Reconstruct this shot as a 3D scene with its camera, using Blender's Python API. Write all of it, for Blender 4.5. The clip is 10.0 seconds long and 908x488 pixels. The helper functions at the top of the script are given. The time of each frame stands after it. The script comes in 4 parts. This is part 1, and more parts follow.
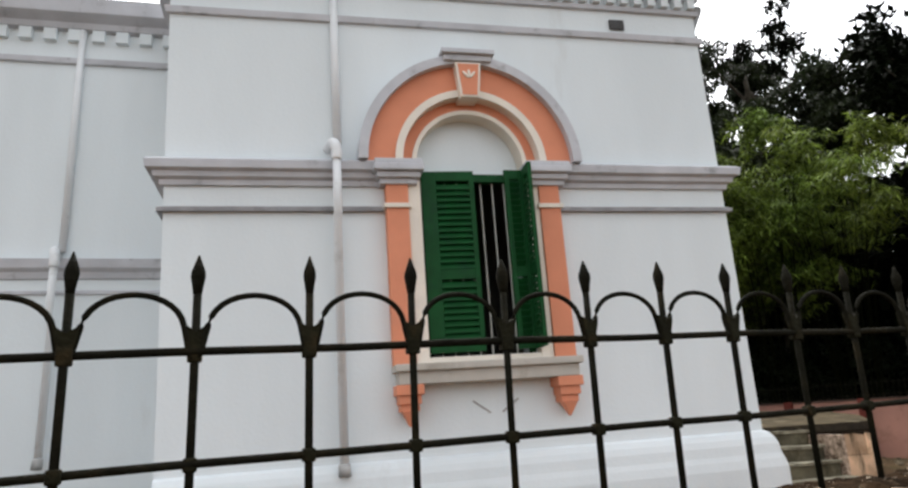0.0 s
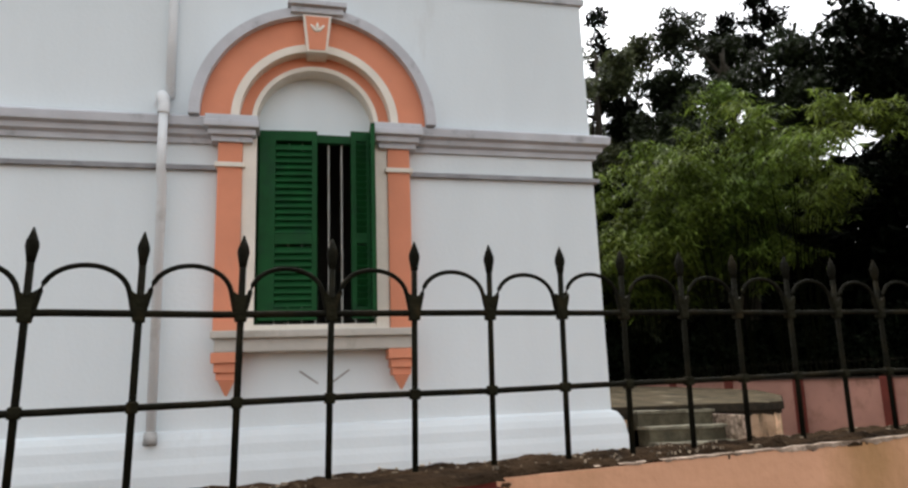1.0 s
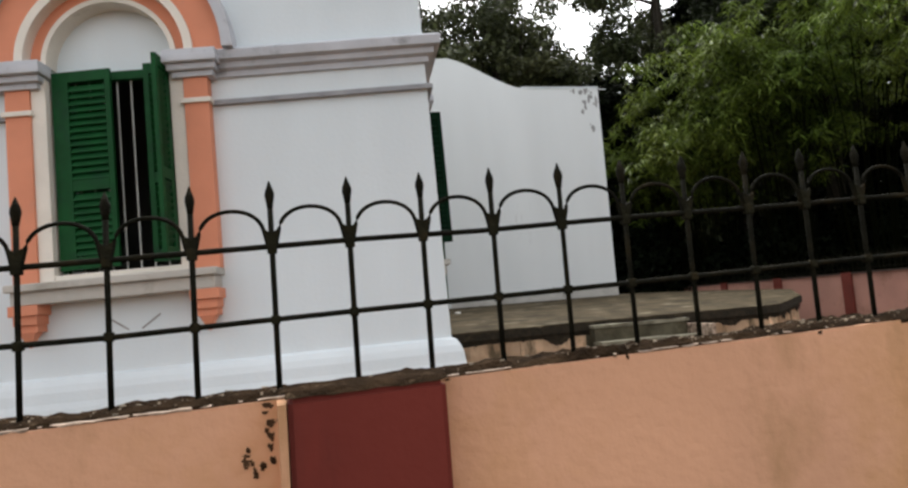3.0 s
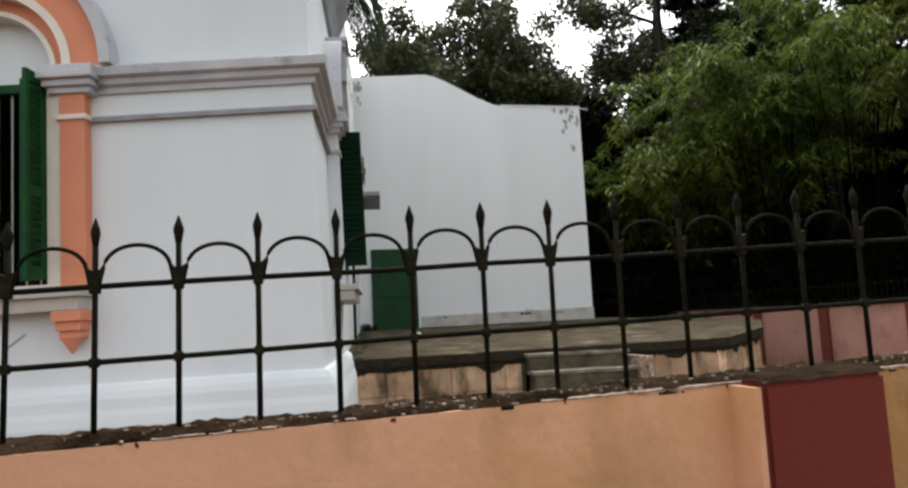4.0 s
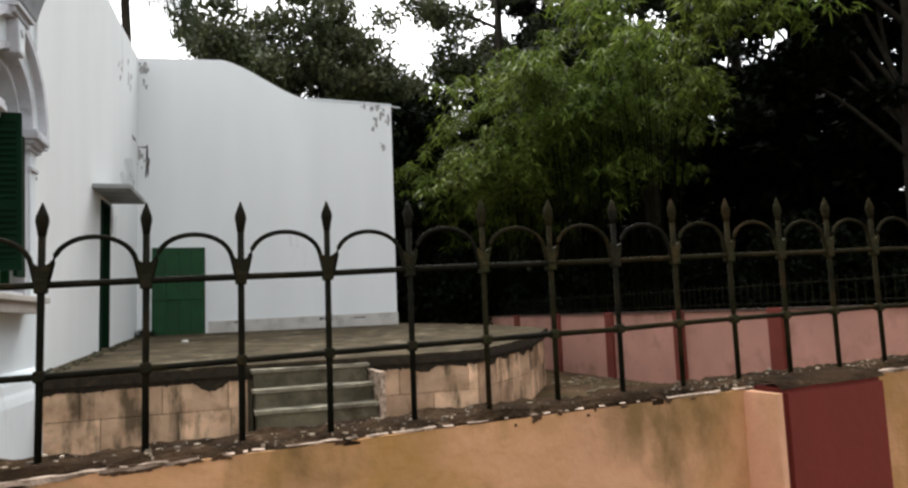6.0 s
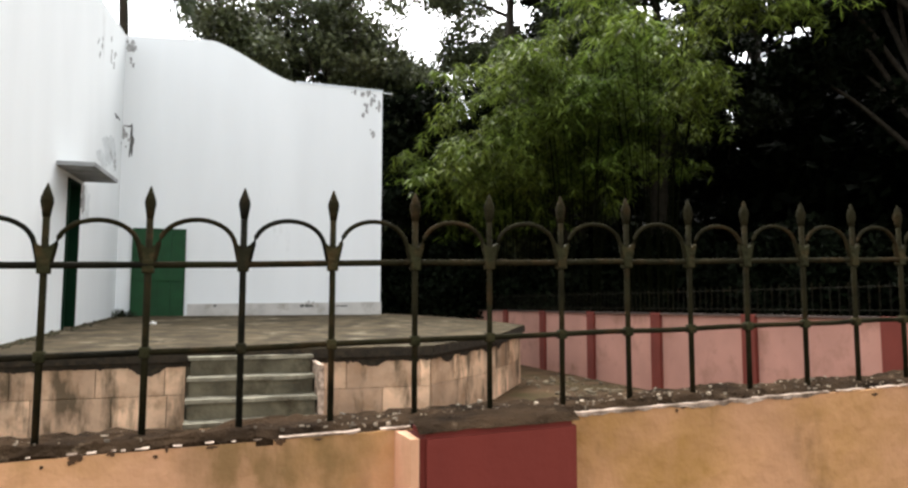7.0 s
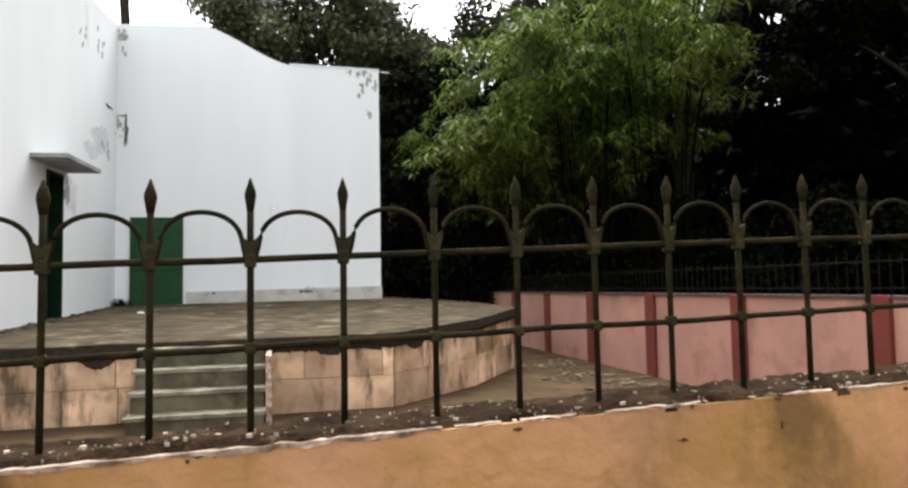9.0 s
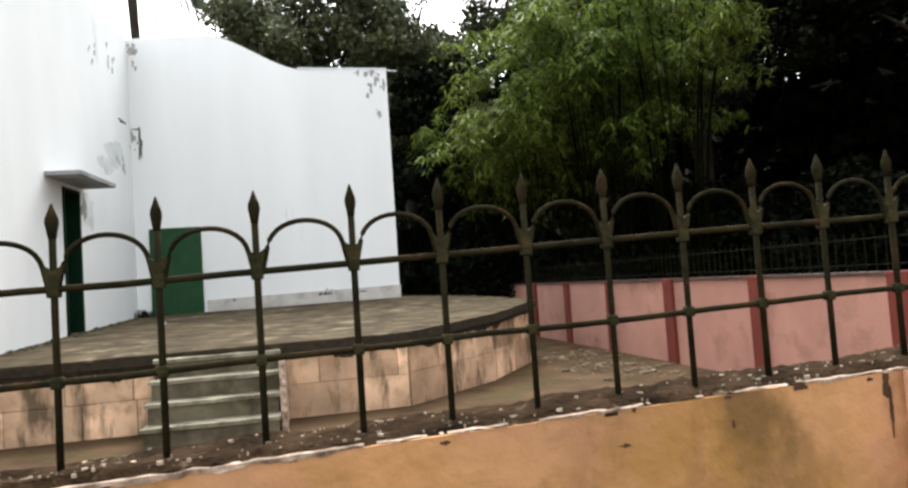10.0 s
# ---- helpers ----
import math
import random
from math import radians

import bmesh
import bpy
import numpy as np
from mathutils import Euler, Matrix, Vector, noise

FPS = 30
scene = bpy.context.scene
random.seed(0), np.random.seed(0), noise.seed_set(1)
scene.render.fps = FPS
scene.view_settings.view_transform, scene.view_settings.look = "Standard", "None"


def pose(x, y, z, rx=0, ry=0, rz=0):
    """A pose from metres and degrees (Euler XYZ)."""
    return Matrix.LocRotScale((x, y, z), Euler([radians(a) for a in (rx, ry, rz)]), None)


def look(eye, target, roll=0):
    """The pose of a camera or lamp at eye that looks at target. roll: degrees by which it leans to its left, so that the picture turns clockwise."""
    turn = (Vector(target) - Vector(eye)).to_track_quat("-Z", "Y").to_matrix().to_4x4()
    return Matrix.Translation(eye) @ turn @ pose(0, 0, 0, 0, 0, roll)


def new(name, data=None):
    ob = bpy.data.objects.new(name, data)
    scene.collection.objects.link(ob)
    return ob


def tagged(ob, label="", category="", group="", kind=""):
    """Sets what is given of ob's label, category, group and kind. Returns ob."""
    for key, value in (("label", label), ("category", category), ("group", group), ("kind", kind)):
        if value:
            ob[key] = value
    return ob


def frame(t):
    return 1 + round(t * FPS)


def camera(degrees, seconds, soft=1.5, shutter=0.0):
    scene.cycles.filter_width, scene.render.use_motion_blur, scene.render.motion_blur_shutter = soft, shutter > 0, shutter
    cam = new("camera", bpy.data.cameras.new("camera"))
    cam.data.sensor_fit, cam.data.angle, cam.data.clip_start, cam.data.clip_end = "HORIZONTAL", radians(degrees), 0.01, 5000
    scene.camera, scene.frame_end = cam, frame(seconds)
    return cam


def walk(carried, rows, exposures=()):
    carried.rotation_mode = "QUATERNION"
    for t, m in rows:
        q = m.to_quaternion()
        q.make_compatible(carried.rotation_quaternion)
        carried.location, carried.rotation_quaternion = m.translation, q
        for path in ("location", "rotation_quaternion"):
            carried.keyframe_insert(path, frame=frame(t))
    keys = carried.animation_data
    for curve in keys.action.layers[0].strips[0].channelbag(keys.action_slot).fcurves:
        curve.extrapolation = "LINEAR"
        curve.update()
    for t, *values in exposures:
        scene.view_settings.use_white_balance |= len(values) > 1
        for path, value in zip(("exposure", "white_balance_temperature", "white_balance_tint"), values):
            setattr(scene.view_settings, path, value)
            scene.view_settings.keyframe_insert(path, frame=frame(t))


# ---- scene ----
cam = camera(66.18, 10.0, soft=2.45)
PATH = [
    (0.0, pose(0.168, -1.296, 1.354, 104.49, 2.68, -21.41)),
    (0.5, pose(0.898, -1.516, 1.329, 102.05, 2.72, -22.14)),
    (1.0, pose(1.658, -1.571, 1.371, 101.78, 0.95, -22.16)),
    (1.5, pose(2.398, -1.702, 1.370, 100.37, 3.06, -14.73)),
    (2.0, pose(3.078, -1.715, 1.338, 99.01, 0.51, -16.61)),
    (2.5, pose(3.767, -1.796, 1.362, 96.29, 3.09, -15.19)),
    (2.7, pose(4.057, -1.853, 1.395, 94.77, 4.54, -13.07)),
    (3.8, pose(5.517, -1.877, 1.444, 96.90, 3.23, -10.01)),
    (4.0, pose(5.768, -1.887, 1.503, 96.33, 2.66, -10.38)),
    (4.5, pose(6.265, -1.798, 1.550, 99.84, 0.49, -9.42)),
    (5.0, pose(6.697, -1.735, 1.592, 100.27, 1.40, -3.62)),
    (5.5, pose(7.315, -1.773, 1.625, 96.83, 2.40, -8.98)),
    (6.0, pose(7.900, -1.662, 1.601, 95.76, 2.25, -20.28)),
    (6.2, pose(8.141, -1.633, 1.636, 95.28, 3.92, -23.38)),
    (7.3, pose(9.241, -1.652, 1.644, 94.56, -1.00, -17.30)),
    (7.5, pose(9.440, -1.610, 1.654, 93.71, -1.68, -19.65)),
    (8.0, pose(9.857, -1.611, 1.661, 92.58, 0.27, -10.06)),
    (8.5, pose(10.148, -1.595, 1.700, 92.60, 0.98, -11.41)),
    (9.0, pose(10.251, -1.549, 1.700, 93.40, 1.07, -14.33)),
    (9.5, pose(10.445, -1.535, 1.714, 92.18, 2.15, -15.12)),
    (10.0, pose(10.494, -1.544, 1.721, 93.02, 3.92, -12.05)),
]
walk(cam, PATH, exposures=[(0.0, 0.24), (0.5, 0.26), (1.0, 0.15), (2.0, 0.04), (2.5, 0.15), (4.0, 0.1), (4.5, 0.06), (5.0, -0.12), (5.5, -0.3), (6.0, 0.32), (6.2, 0.5), (7.3, 0.9), (7.5, 0.92), (8.0, 0.84), (8.5, 0.76), (9.0, 0.80), (9.5, 0.93), (10.0, 0.93)])

# ---- world, sun ----
world = bpy.data.worlds.new("overcast_sky")
scene.world = world
world.use_nodes = True
wn, wl = world.node_tree.nodes, world.node_tree.links
wn.clear()
sky = wn.new("ShaderNodeTexSky")
sky.sky_type, sky.sun_disc = "NISHITA", False
sky.sun_elevation, sky.sun_rotation = radians(58), radians(10)
sky.air_density, sky.dust_density = 1.0, 4.0
grey = wn.new("ShaderNodeHueSaturation")
grey.inputs["Saturation"].default_value = 0.15
grey.inputs["Value"].default_value = 2.6
back = wn.new("ShaderNodeBackground")
back.inputs["Strength"].default_value = 0.15
outw = wn.new("ShaderNodeOutputWorld")
wl.new(sky.outputs[0], grey.inputs["Color"])
wl.new(grey.outputs[0], back.inputs["Color"])
wl.new(back.outputs[0], outw.inputs["Surface"])
sun = new("sun", bpy.data.lights.new("sun", "SUN"))
sun.data.energy, sun.data.angle, sun.data.color = 0.45, radians(40), (1.0, 0.97, 0.93)
sun.matrix_world = look((0, 0, 30), (-math.sin(radians(10)) * 10, -math.cos(radians(10)) * 10, 30 - 16.0))


# ---- materials ----
def material(name, base, rough=0.8, vary=0.15, scale=3.0, dirt=None, dirt_amount=0.0, dirt_scale=1.2, streak=False,
             bump=0.15, bump_scale=40.0, metal=0.0, rand=0.0, spec=0.4, island=False, runs=None, runs_amount=0.4, runs_scale=2.4, runs_soft=0.0, runs_tall=0.16):
    m = bpy.data.materials.new(name)
    m.use_nodes = True
    nt = m.node_tree
    N, L = nt.nodes, nt.links
    b = N["Principled BSDF"]
    b.inputs["Roughness"].default_value = rough
    b.inputs["Metallic"].default_value = metal
    b.inputs["Specular IOR Level"].default_value = spec
    geo = N.new("ShaderNodeNewGeometry")
    mp = N.new("ShaderNodeMapping")
    L.new(geo.outputs["Position"], mp.inputs["Vector"])
    if streak:
        mp.inputs["Scale"].default_value = (1.0, 1.0, 0.22)
    n1 = N.new("ShaderNodeTexNoise")
    n1.inputs["Scale"].default_value, n1.inputs["Detail"].default_value = scale, 6.0
    L.new(mp.outputs[0], n1.inputs["Vector"])
    ramp = N.new("ShaderNodeMapRange")
    ramp.inputs["From Min"].default_value, ramp.inputs["From Max"].default_value = 0.3, 0.7
    ramp.inputs["To Min"].default_value, ramp.inputs["To Max"].default_value = 1.0 - vary, 1.0 + vary * 0.5
    L.new(n1.outputs["Fac"], ramp.inputs["Value"])
    hsv = N.new("ShaderNodeHueSaturation")
    hsv.inputs["Color"].default_value = (*base, 1)
    L.new(ramp.outputs[0], hsv.inputs["Value"])
    col = hsv.outputs[0]
    if rand > 0:
        if island:
            src = geo.outputs["Random Per Island"]
        else:
            src = N.new("ShaderNodeObjectInfo").outputs["Random"]
        r2 = N.new("ShaderNodeMapRange")
        r2.inputs["To Min"].default_value, r2.inputs["To Max"].default_value = 1 - rand, 1 + rand
        L.new(src, r2.inputs["Value"])
        h2 = N.new("ShaderNodeHueSaturation")
        L.new(col, h2.inputs["Color"])
        L.new(r2.outputs[0], h2.inputs["Value"])
        col = h2.outputs[0]
    if dirt:
        n2 = N.new("ShaderNodeTexNoise")
        n2.inputs["Scale"].default_value, n2.inputs["Detail"].default_value = dirt_scale, 9.0
        n2.inputs["Roughness"].default_value = 0.65
        L.new(mp.outputs[0], n2.inputs["Vector"])
        cr = N.new("ShaderNodeMapRange")
        cr.inputs["From Min"].default_value, cr.inputs["From Max"].default_value = 0.66 - dirt_amount * 0.36, 0.80 - dirt_amount * 0.2
        L.new(n2.outputs["Fac"], cr.inputs["Value"])
        mx = N.new("ShaderNodeMix")
        mx.data_type = "RGBA"
        L.new(cr.outputs[0], mx.inputs["Factor"])
        L.new(col, mx.inputs["A"])
        mx.inputs["B"].default_value = (*dirt, 1)
        col = mx.outputs["Result"]
    if runs:
        # rain runs: tall narrow stains
        m2 = N.new("ShaderNodeMapping")
        m2.inputs["Scale"].default_value = (1.0, 1.0, runs_tall)
        L.new(geo.outputs["Position"], m2.inputs["Vector"])
        n4 = N.new("ShaderNodeTexNoise")
        n4.inputs["Scale"].default_value, n4.inputs["Detail"].default_value = runs_scale, 8.0
        n4.inputs["Roughness"].default_value = 0.6
        n4.inputs["Distortion"].default_value = 0.1
        L.new(m2.outputs[0], n4.inputs["Vector"])
        c4 = N.new("ShaderNodeMapRange")
        c4.inputs["From Min"].default_value, c4.inputs["From Max"].default_value = 0.62 - runs_amount * 0.2, 0.68 - runs_amount * 0.2 + runs_soft
        c4.inputs["To Max"].default_value = 0.85
        L.new(n4.outputs["Fac"], c4.inputs["Value"])
        x4 = N.new("ShaderNodeMix")
        x4.data_type = "RGBA"
        L.new(c4.outputs[0], x4.inputs["Factor"])
        L.new(col, x4.inputs["A"])
        x4.inputs["B"].default_value = (*runs, 1)
        col = x4.outputs["Result"]
    L.new(col, b.inputs["Base Color"])
    if bump > 0:
        n3 = N.new("ShaderNodeTexNoise")
        n3.inputs["Scale"].default_value, n3.inputs["Detail"].default_value = bump_scale, 5.0
        L.new(geo.outputs["Position"], n3.inputs["Vector"])
        bp = N.new("ShaderNodeBump")
        bp.inputs["Strength"].default_value, bp.inputs["Distance"].default_value = bump, 0.02
        L.new(n3.outputs["Fac"], bp.inputs["Height"])
        L.new(bp.outputs[0], b.inputs["Normal"])
    return m


def leaf_material(name, base, rand=0.45, trans=0.25, spec=0.2):
    m = bpy.data.materials.new(name)
    m.use_nodes = True
    N, L = m.node_tree.nodes, m.node_tree.links
    b = N["Principled BSDF"]
    b.inputs["Roughness"].default_value = 0.5
    b.inputs["Specular IOR Level"].default_value = spec
    geo = N.new("ShaderNodeNewGeometry")
    r = N.new("ShaderNodeMapRange")
    r.inputs["To Min"].default_value, r.inputs["To Max"].default_value = 1 - rand, 1 + rand
    L.new(geo.outputs["Random Per Island"], r.inputs["Value"])
    noi = N.new("ShaderNodeTexNoise")
    noi.inputs["Scale"].default_value = 0.35
    L.new(geo.outputs["Position"], noi.inputs["Vector"])
    hr = N.new("ShaderNodeMapRange")
    hr.inputs["To Min"].default_value, hr.inputs["To Max"].default_value = 0.46, 0.54
    L.new(noi.outputs["Fac"], hr.inputs["Value"])
    h = N.new("ShaderNodeHueSaturation")
    h.inputs["Color"].default_value = (*base, 1)
    L.new(r.outputs[0], h.inputs["Value"])
    L.new(hr.outputs[0], h.inputs["Hue"])
    L.new(h.outputs[0], b.inputs["Base Color"])
    t = N.new("ShaderNodeBsdfTranslucent")
    L.new(h.outputs[0], t.inputs["Color"])
    mix = N.new("ShaderNodeMixShader")
    mix.inputs[0].default_value = trans
    L.new(b.outputs[0], mix.inputs[1])
    L.new(t.outputs[0], mix.inputs[2])
    L.new(mix.outputs[0], N["Material Output"].inputs["Surface"])
    return m


WHITE = material("whitewash", (0.72, 0.775, 0.795), 0.85, 0.07, 1.2, (0.55, 0.56, 0.55), 0.12, 0.8, True, 0.10, 30)
WHITE2 = material("white_limewash", (0.78, 0.805, 0.80), 0.85, 0.05, 0.9, (0.42, 0.42, 0.40), 0.05, 1.1, True, 0.10, 22)
MOULD = material("weathered_grey_moulding", (0.54, 0.55, 0.58), 0.85, 0.14, 3.0, (0.22, 0.22, 0.23), 0.25, 3.5, False, 0.12, 40)
# string course: grime and the shadow line beneath share one dark base
GRIMESHADE = material("grimed_moulding", (0.30, 0.30, 0.31), 0.9, 0.25, 5.0, (0.14, 0.14, 0.14), 0.35, 4.0)
COVE = material("grey_cove_cement", (0.34, 0.36, 0.37), 0.9, 0.2, 2.0, (0.2, 0.2, 0.2), 0.3, 2.0)
ORANGE = material("orange_wall_paint", (0.70, 0.27, 0.155), 0.8, 0.08, 3.0, (0.55, 0.26, 0.17), 0.2, 2.0, False, 0.08, 40)
CREAM = material("cream_trim_paint", (0.78, 0.72, 0.63), 0.8, 0.08, 4.0, (0.5, 0.45, 0.36), 0.1, 3.0)
SILL = material("sandy_sill_paint", (0.50, 0.47, 0.42), 0.85, 0.1, 4.0, (0.33, 0.30, 0.25), 0.3, 3.0)
GREEN = material("green_shutter_paint", (0.004, 0.060, 0.014), 0.6, 0.25, 6.0, (0.006, 0.040, 0.016), 0.35, 5.0, False, 0.06, 60, spec=0.18)
DOORGREEN = material("green_door_paint", (0.004, 0.050, 0.012), 0.75, 0.25, 3.0, (0.008, 0.05, 0.02), 0.3, 2.5, False, 0.06, 60)
# shaded copy of the green paint, for the side door and side shutters
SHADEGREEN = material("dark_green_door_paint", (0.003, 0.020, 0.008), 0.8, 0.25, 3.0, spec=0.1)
IRON = material("weathered_iron_paint", (0.010, 0.0095, 0.006), 0.85, 0.4, 14.0, (0.022, 0.016, 0.007), 0.4, 7.0, False, 0.35, 90, 0.0, spec=0.05)
RUSTY = material("rusting_iron_paint", (0.017, 0.015, 0.007), 0.95, 0.45, 14.0, (0.040, 0.024, 0.010), 0.42, 9.0, False, 0.4, 90, 0.0, spec=0.04)
RUSTCOLLAR = material("rust_caked_iron", (0.026, 0.025, 0.010), 0.9, 0.45, 25.0, (0.055, 0.036, 0.014), 0.45, 18.0, False, 0.5, 70, spec=0.1)
COLLAR = material("rusty_mossy_iron", (0.014, 0.013, 0.006), 0.85, 0.4, 25.0, (0.035, 0.024, 0.010), 0.4, 18.0, False, 0.5, 70, spec=0.1)
PEACH = material("peach_wall_paint", (0.70, 0.37, 0.22), 0.85, 0.14, 1.3, (0.54, 0.28, 0.11), 0.5, 1.0, False, 0.25, 26, runs=(0.34, 0.19, 0.075), runs_amount=0.5, runs_scale=1.8, runs_soft=0.12, runs_tall=0.5)
PEACH2 = material("stained_peach_wall_paint", (0.61, 0.325, 0.175), 0.85, 0.34, 2.4, (0.38, 0.20, 0.045), 0.72, 1.5, False, 0.45, 18, runs=(0.17, 0.10, 0.03), runs_amount=0.62, runs_scale=2.6, runs_soft=0.07, runs_tall=0.55)
PEACH3 = material("ochre_stained_wall_paint", (0.55, 0.285, 0.14), 0.88, 0.34, 2.6, (0.32, 0.165, 0.035), 0.75, 1.7, False, 0.5, 20, runs=(0.13, 0.07, 0.022), runs_amount=0.62, runs_scale=3.4, runs_soft=0.09, runs_tall=0.5)
REDPIER = material("dark_red_paint", (0.165, 0.026, 0.017), 0.75, 0.2, 2.5, (0.075, 0.016, 0.012), 0.35, 2.0, True, 0.15, 30, spec=0.25)
COPING = material("mossy_broken_cement", (0.036, 0.022, 0.012), 1.0, 0.7, 9.0, (0.17, 0.12, 0.075), 0.16, 22.0, False, 1.0, 60, spec=0.03)
FLAKE = material("flaked_lime_edge", (0.62, 0.47, 0.36), 0.9, 0.4, 14.0, (0.09, 0.055, 0.03), 0.75, 11.0, False, 0.7, 40)
STONE = material("mossy_terrace_cement", (0.086, 0.066, 0.038), 0.97, 0.5, 2.5, (0.024, 0.018, 0.009), 0.62, 1.8, False, 0.7, 12, spec=0.12, runs=(0.20, 0.17, 0.115), runs_amount=0.28, runs_scale=1.9, runs_soft=0.06, runs_tall=1.0)
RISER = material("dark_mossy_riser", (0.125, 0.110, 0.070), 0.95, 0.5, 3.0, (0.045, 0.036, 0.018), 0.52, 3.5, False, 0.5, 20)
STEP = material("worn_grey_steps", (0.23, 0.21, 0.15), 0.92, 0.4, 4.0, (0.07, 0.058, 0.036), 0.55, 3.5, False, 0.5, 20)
PEEL = material("peeling_peach_plaster", (0.74, 0.50, 0.32), 0.9, 0.3, 2.2, (0.33, 0.20, 0.11), 0.58, 2.4, False, 0.4, 14, rand=0.34, runs=(0.070, 0.052, 0.026), runs_amount=0.60, runs_scale=3.6, runs_soft=0.07, runs_tall=0.3)
PINK = material("faded_pink_paint", (0.46, 0.235, 0.178), 0.9, 0.18, 1.0, (0.25, 0.125, 0.085), 0.36, 1.3, False, 0.15, 12)
MAROON = material("maroon_pilaster_paint", (0.15, 0.027, 0.016), 0.85, 0.2, 2.0, (0.10, 0.03, 0.02), 0.25, 2.0)
EARTH = material("yard_earth", (0.088, 0.055, 0.030), 0.97, 0.5, 1.4, (0.050, 0.045, 0.016), 0.5, 1.1, False, 0.9, 9, spec=0.1)
# dark base colour stands in for the closed room's lack of light
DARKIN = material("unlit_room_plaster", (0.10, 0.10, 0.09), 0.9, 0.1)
BAR = material("grey_painted_bar", (0.50, 0.50, 0.46), 0.5, 0.1, 10.0)
PIPE = material("white_painted_pipe", (0.74, 0.76, 0.77), 0.6, 0.06, 3.0, (0.5, 0.5, 0.48), 0.2, 3.0)
BARK = material("bark", (0.032, 0.026, 0.018), 0.95, 0.4, 6.0, (0.035, 0.035, 0.022), 0.4, 3.0, False, 0.9, 20, spec=0.15)
STAIN = material("grey_damp_stain", (0.36, 0.36, 0.35), 0.95, 0.4, 9.0)
LEAF = leaf_material("broad_leaf", (0.062, 0.072, 0.030), 0.6, 0.28, 0.25)
# the next two leaf colours are darkened to hold the grove's shade
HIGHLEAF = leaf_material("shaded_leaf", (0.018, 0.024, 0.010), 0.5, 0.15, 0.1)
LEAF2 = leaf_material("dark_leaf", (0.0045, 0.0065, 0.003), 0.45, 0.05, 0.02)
BAMBOO = leaf_material("bamboo_leaf", (0.110, 0.150, 0.026), 0.95, 0.34, 0.12)
PALMLEAF = leaf_material("palm_leaf", (0.032, 0.045, 0.02), 0.35, 0.15)
# culms stand in shade, which is put into this near-black base
CULM = material("bamboo_culm", (0.0035, 0.004, 0.0015), 1.0, 0.3, 8.0, spec=0.0)
RUBBLE = material("brown_rubble", (0.17, 0.135, 0.085), 0.95, 0.35, 6.0, (0.06, 0.05, 0.03), 0.4, 5.0, False, 0.5, 20, rand=0.4, island=True)


# ---- mesh helpers ----
def finish(name, bm, mat, parent=None, label="", smooth=False):
    bmesh.ops.recalc_face_normals(bm, faces=bm.faces)
    me = bpy.data.meshes.new(name)
    bm.to_mesh(me)
    bm.free()
    me.materials.append(mat)
    if smooth:
        for p in me.polygons:
            p.use_smooth = True
    ob = new(name, me)
    if parent:
        ob.parent = parent
    if label:
        tagged(ob, label)
    return ob


def part(name, bm, mat, parent, label="", smooth=False):
    return finish(name, bm, mat, parent, label, smooth)


def share(name, data, parent, loc=(0, 0, 0), rot=(0, 0, 0), scale=(1, 1, 1)):
    ob = new(name, data)
    ob.parent = parent
    ob.location, ob.rotation_euler, ob.scale = loc, rot, scale
    return ob


def thing(name, label, category, group="", kind="", m=None):
    ob = new(name)
    ob.empty_display_size = 0.1
    if m is not None:
        ob.matrix_world = m
    return tagged(ob, label, category, group, kind)


def box(bm, x0, x1, y0, y1, z0, z1, bevel=0.0):
    r = bmesh.ops.create_cube(bm, size=1.0)
    bmesh.ops.scale(bm, vec=(x1 - x0, y1 - y0, z1 - z0), verts=r["verts"])
    bmesh.ops.translate(bm, vec=((x0 + x1) / 2, (y0 + y1) / 2, (z0 + z1) / 2), verts=r["verts"])
    if bevel > 0:
        es = {e for v in r["verts"] for e in v.link_edges}
        bmesh.ops.bevel(bm, geom=list(es), offset=bevel, segments=2, profile=0.6, affect="EDGES")
    return bm


def boxes(*specs, bevel=0.0):
    bm = bmesh.new()
    for s in specs:
        box(bm, *s, bevel=bevel)
    return bm


def prism(bm, pts, z0, z1):
    """A plan polygon drawn up from z0 to z1; both may be functions of (x, y)."""
    f0 = z0 if callable(z0) else (lambda x, y: z0)
    f1 = z1 if callable(z1) else (lambda x, y: z1)
    lo = [bm.verts.new((x, y, f0(x, y))) for x, y in pts]
    hi = [bm.verts.new((x, y, f1(x, y))) for x, y in pts]
    n = len(pts)
    bm.faces.new(lo[::-1])
    bm.faces.new(hi)
    for i in range(n):
        bm.faces.new((lo[i], lo[(i + 1) % n], hi[(i + 1) % n], hi[i]))
    return bm


def upright(bm, pts, y0, y1):
    """A polygon in x and z, drawn through from y0 to y1."""
    a = [bm.verts.new((x, y0, z)) for x, z in pts]
    b = [bm.verts.new((x, y1, z)) for x, z in pts]
    n = len(pts)
    bm.faces.new(a)
    bm.faces.new(b[::-1])
    for i in range(n):
        bm.faces.new((a[i], b[i], b[(i + 1) % n], a[(i + 1) % n]))
    return bm


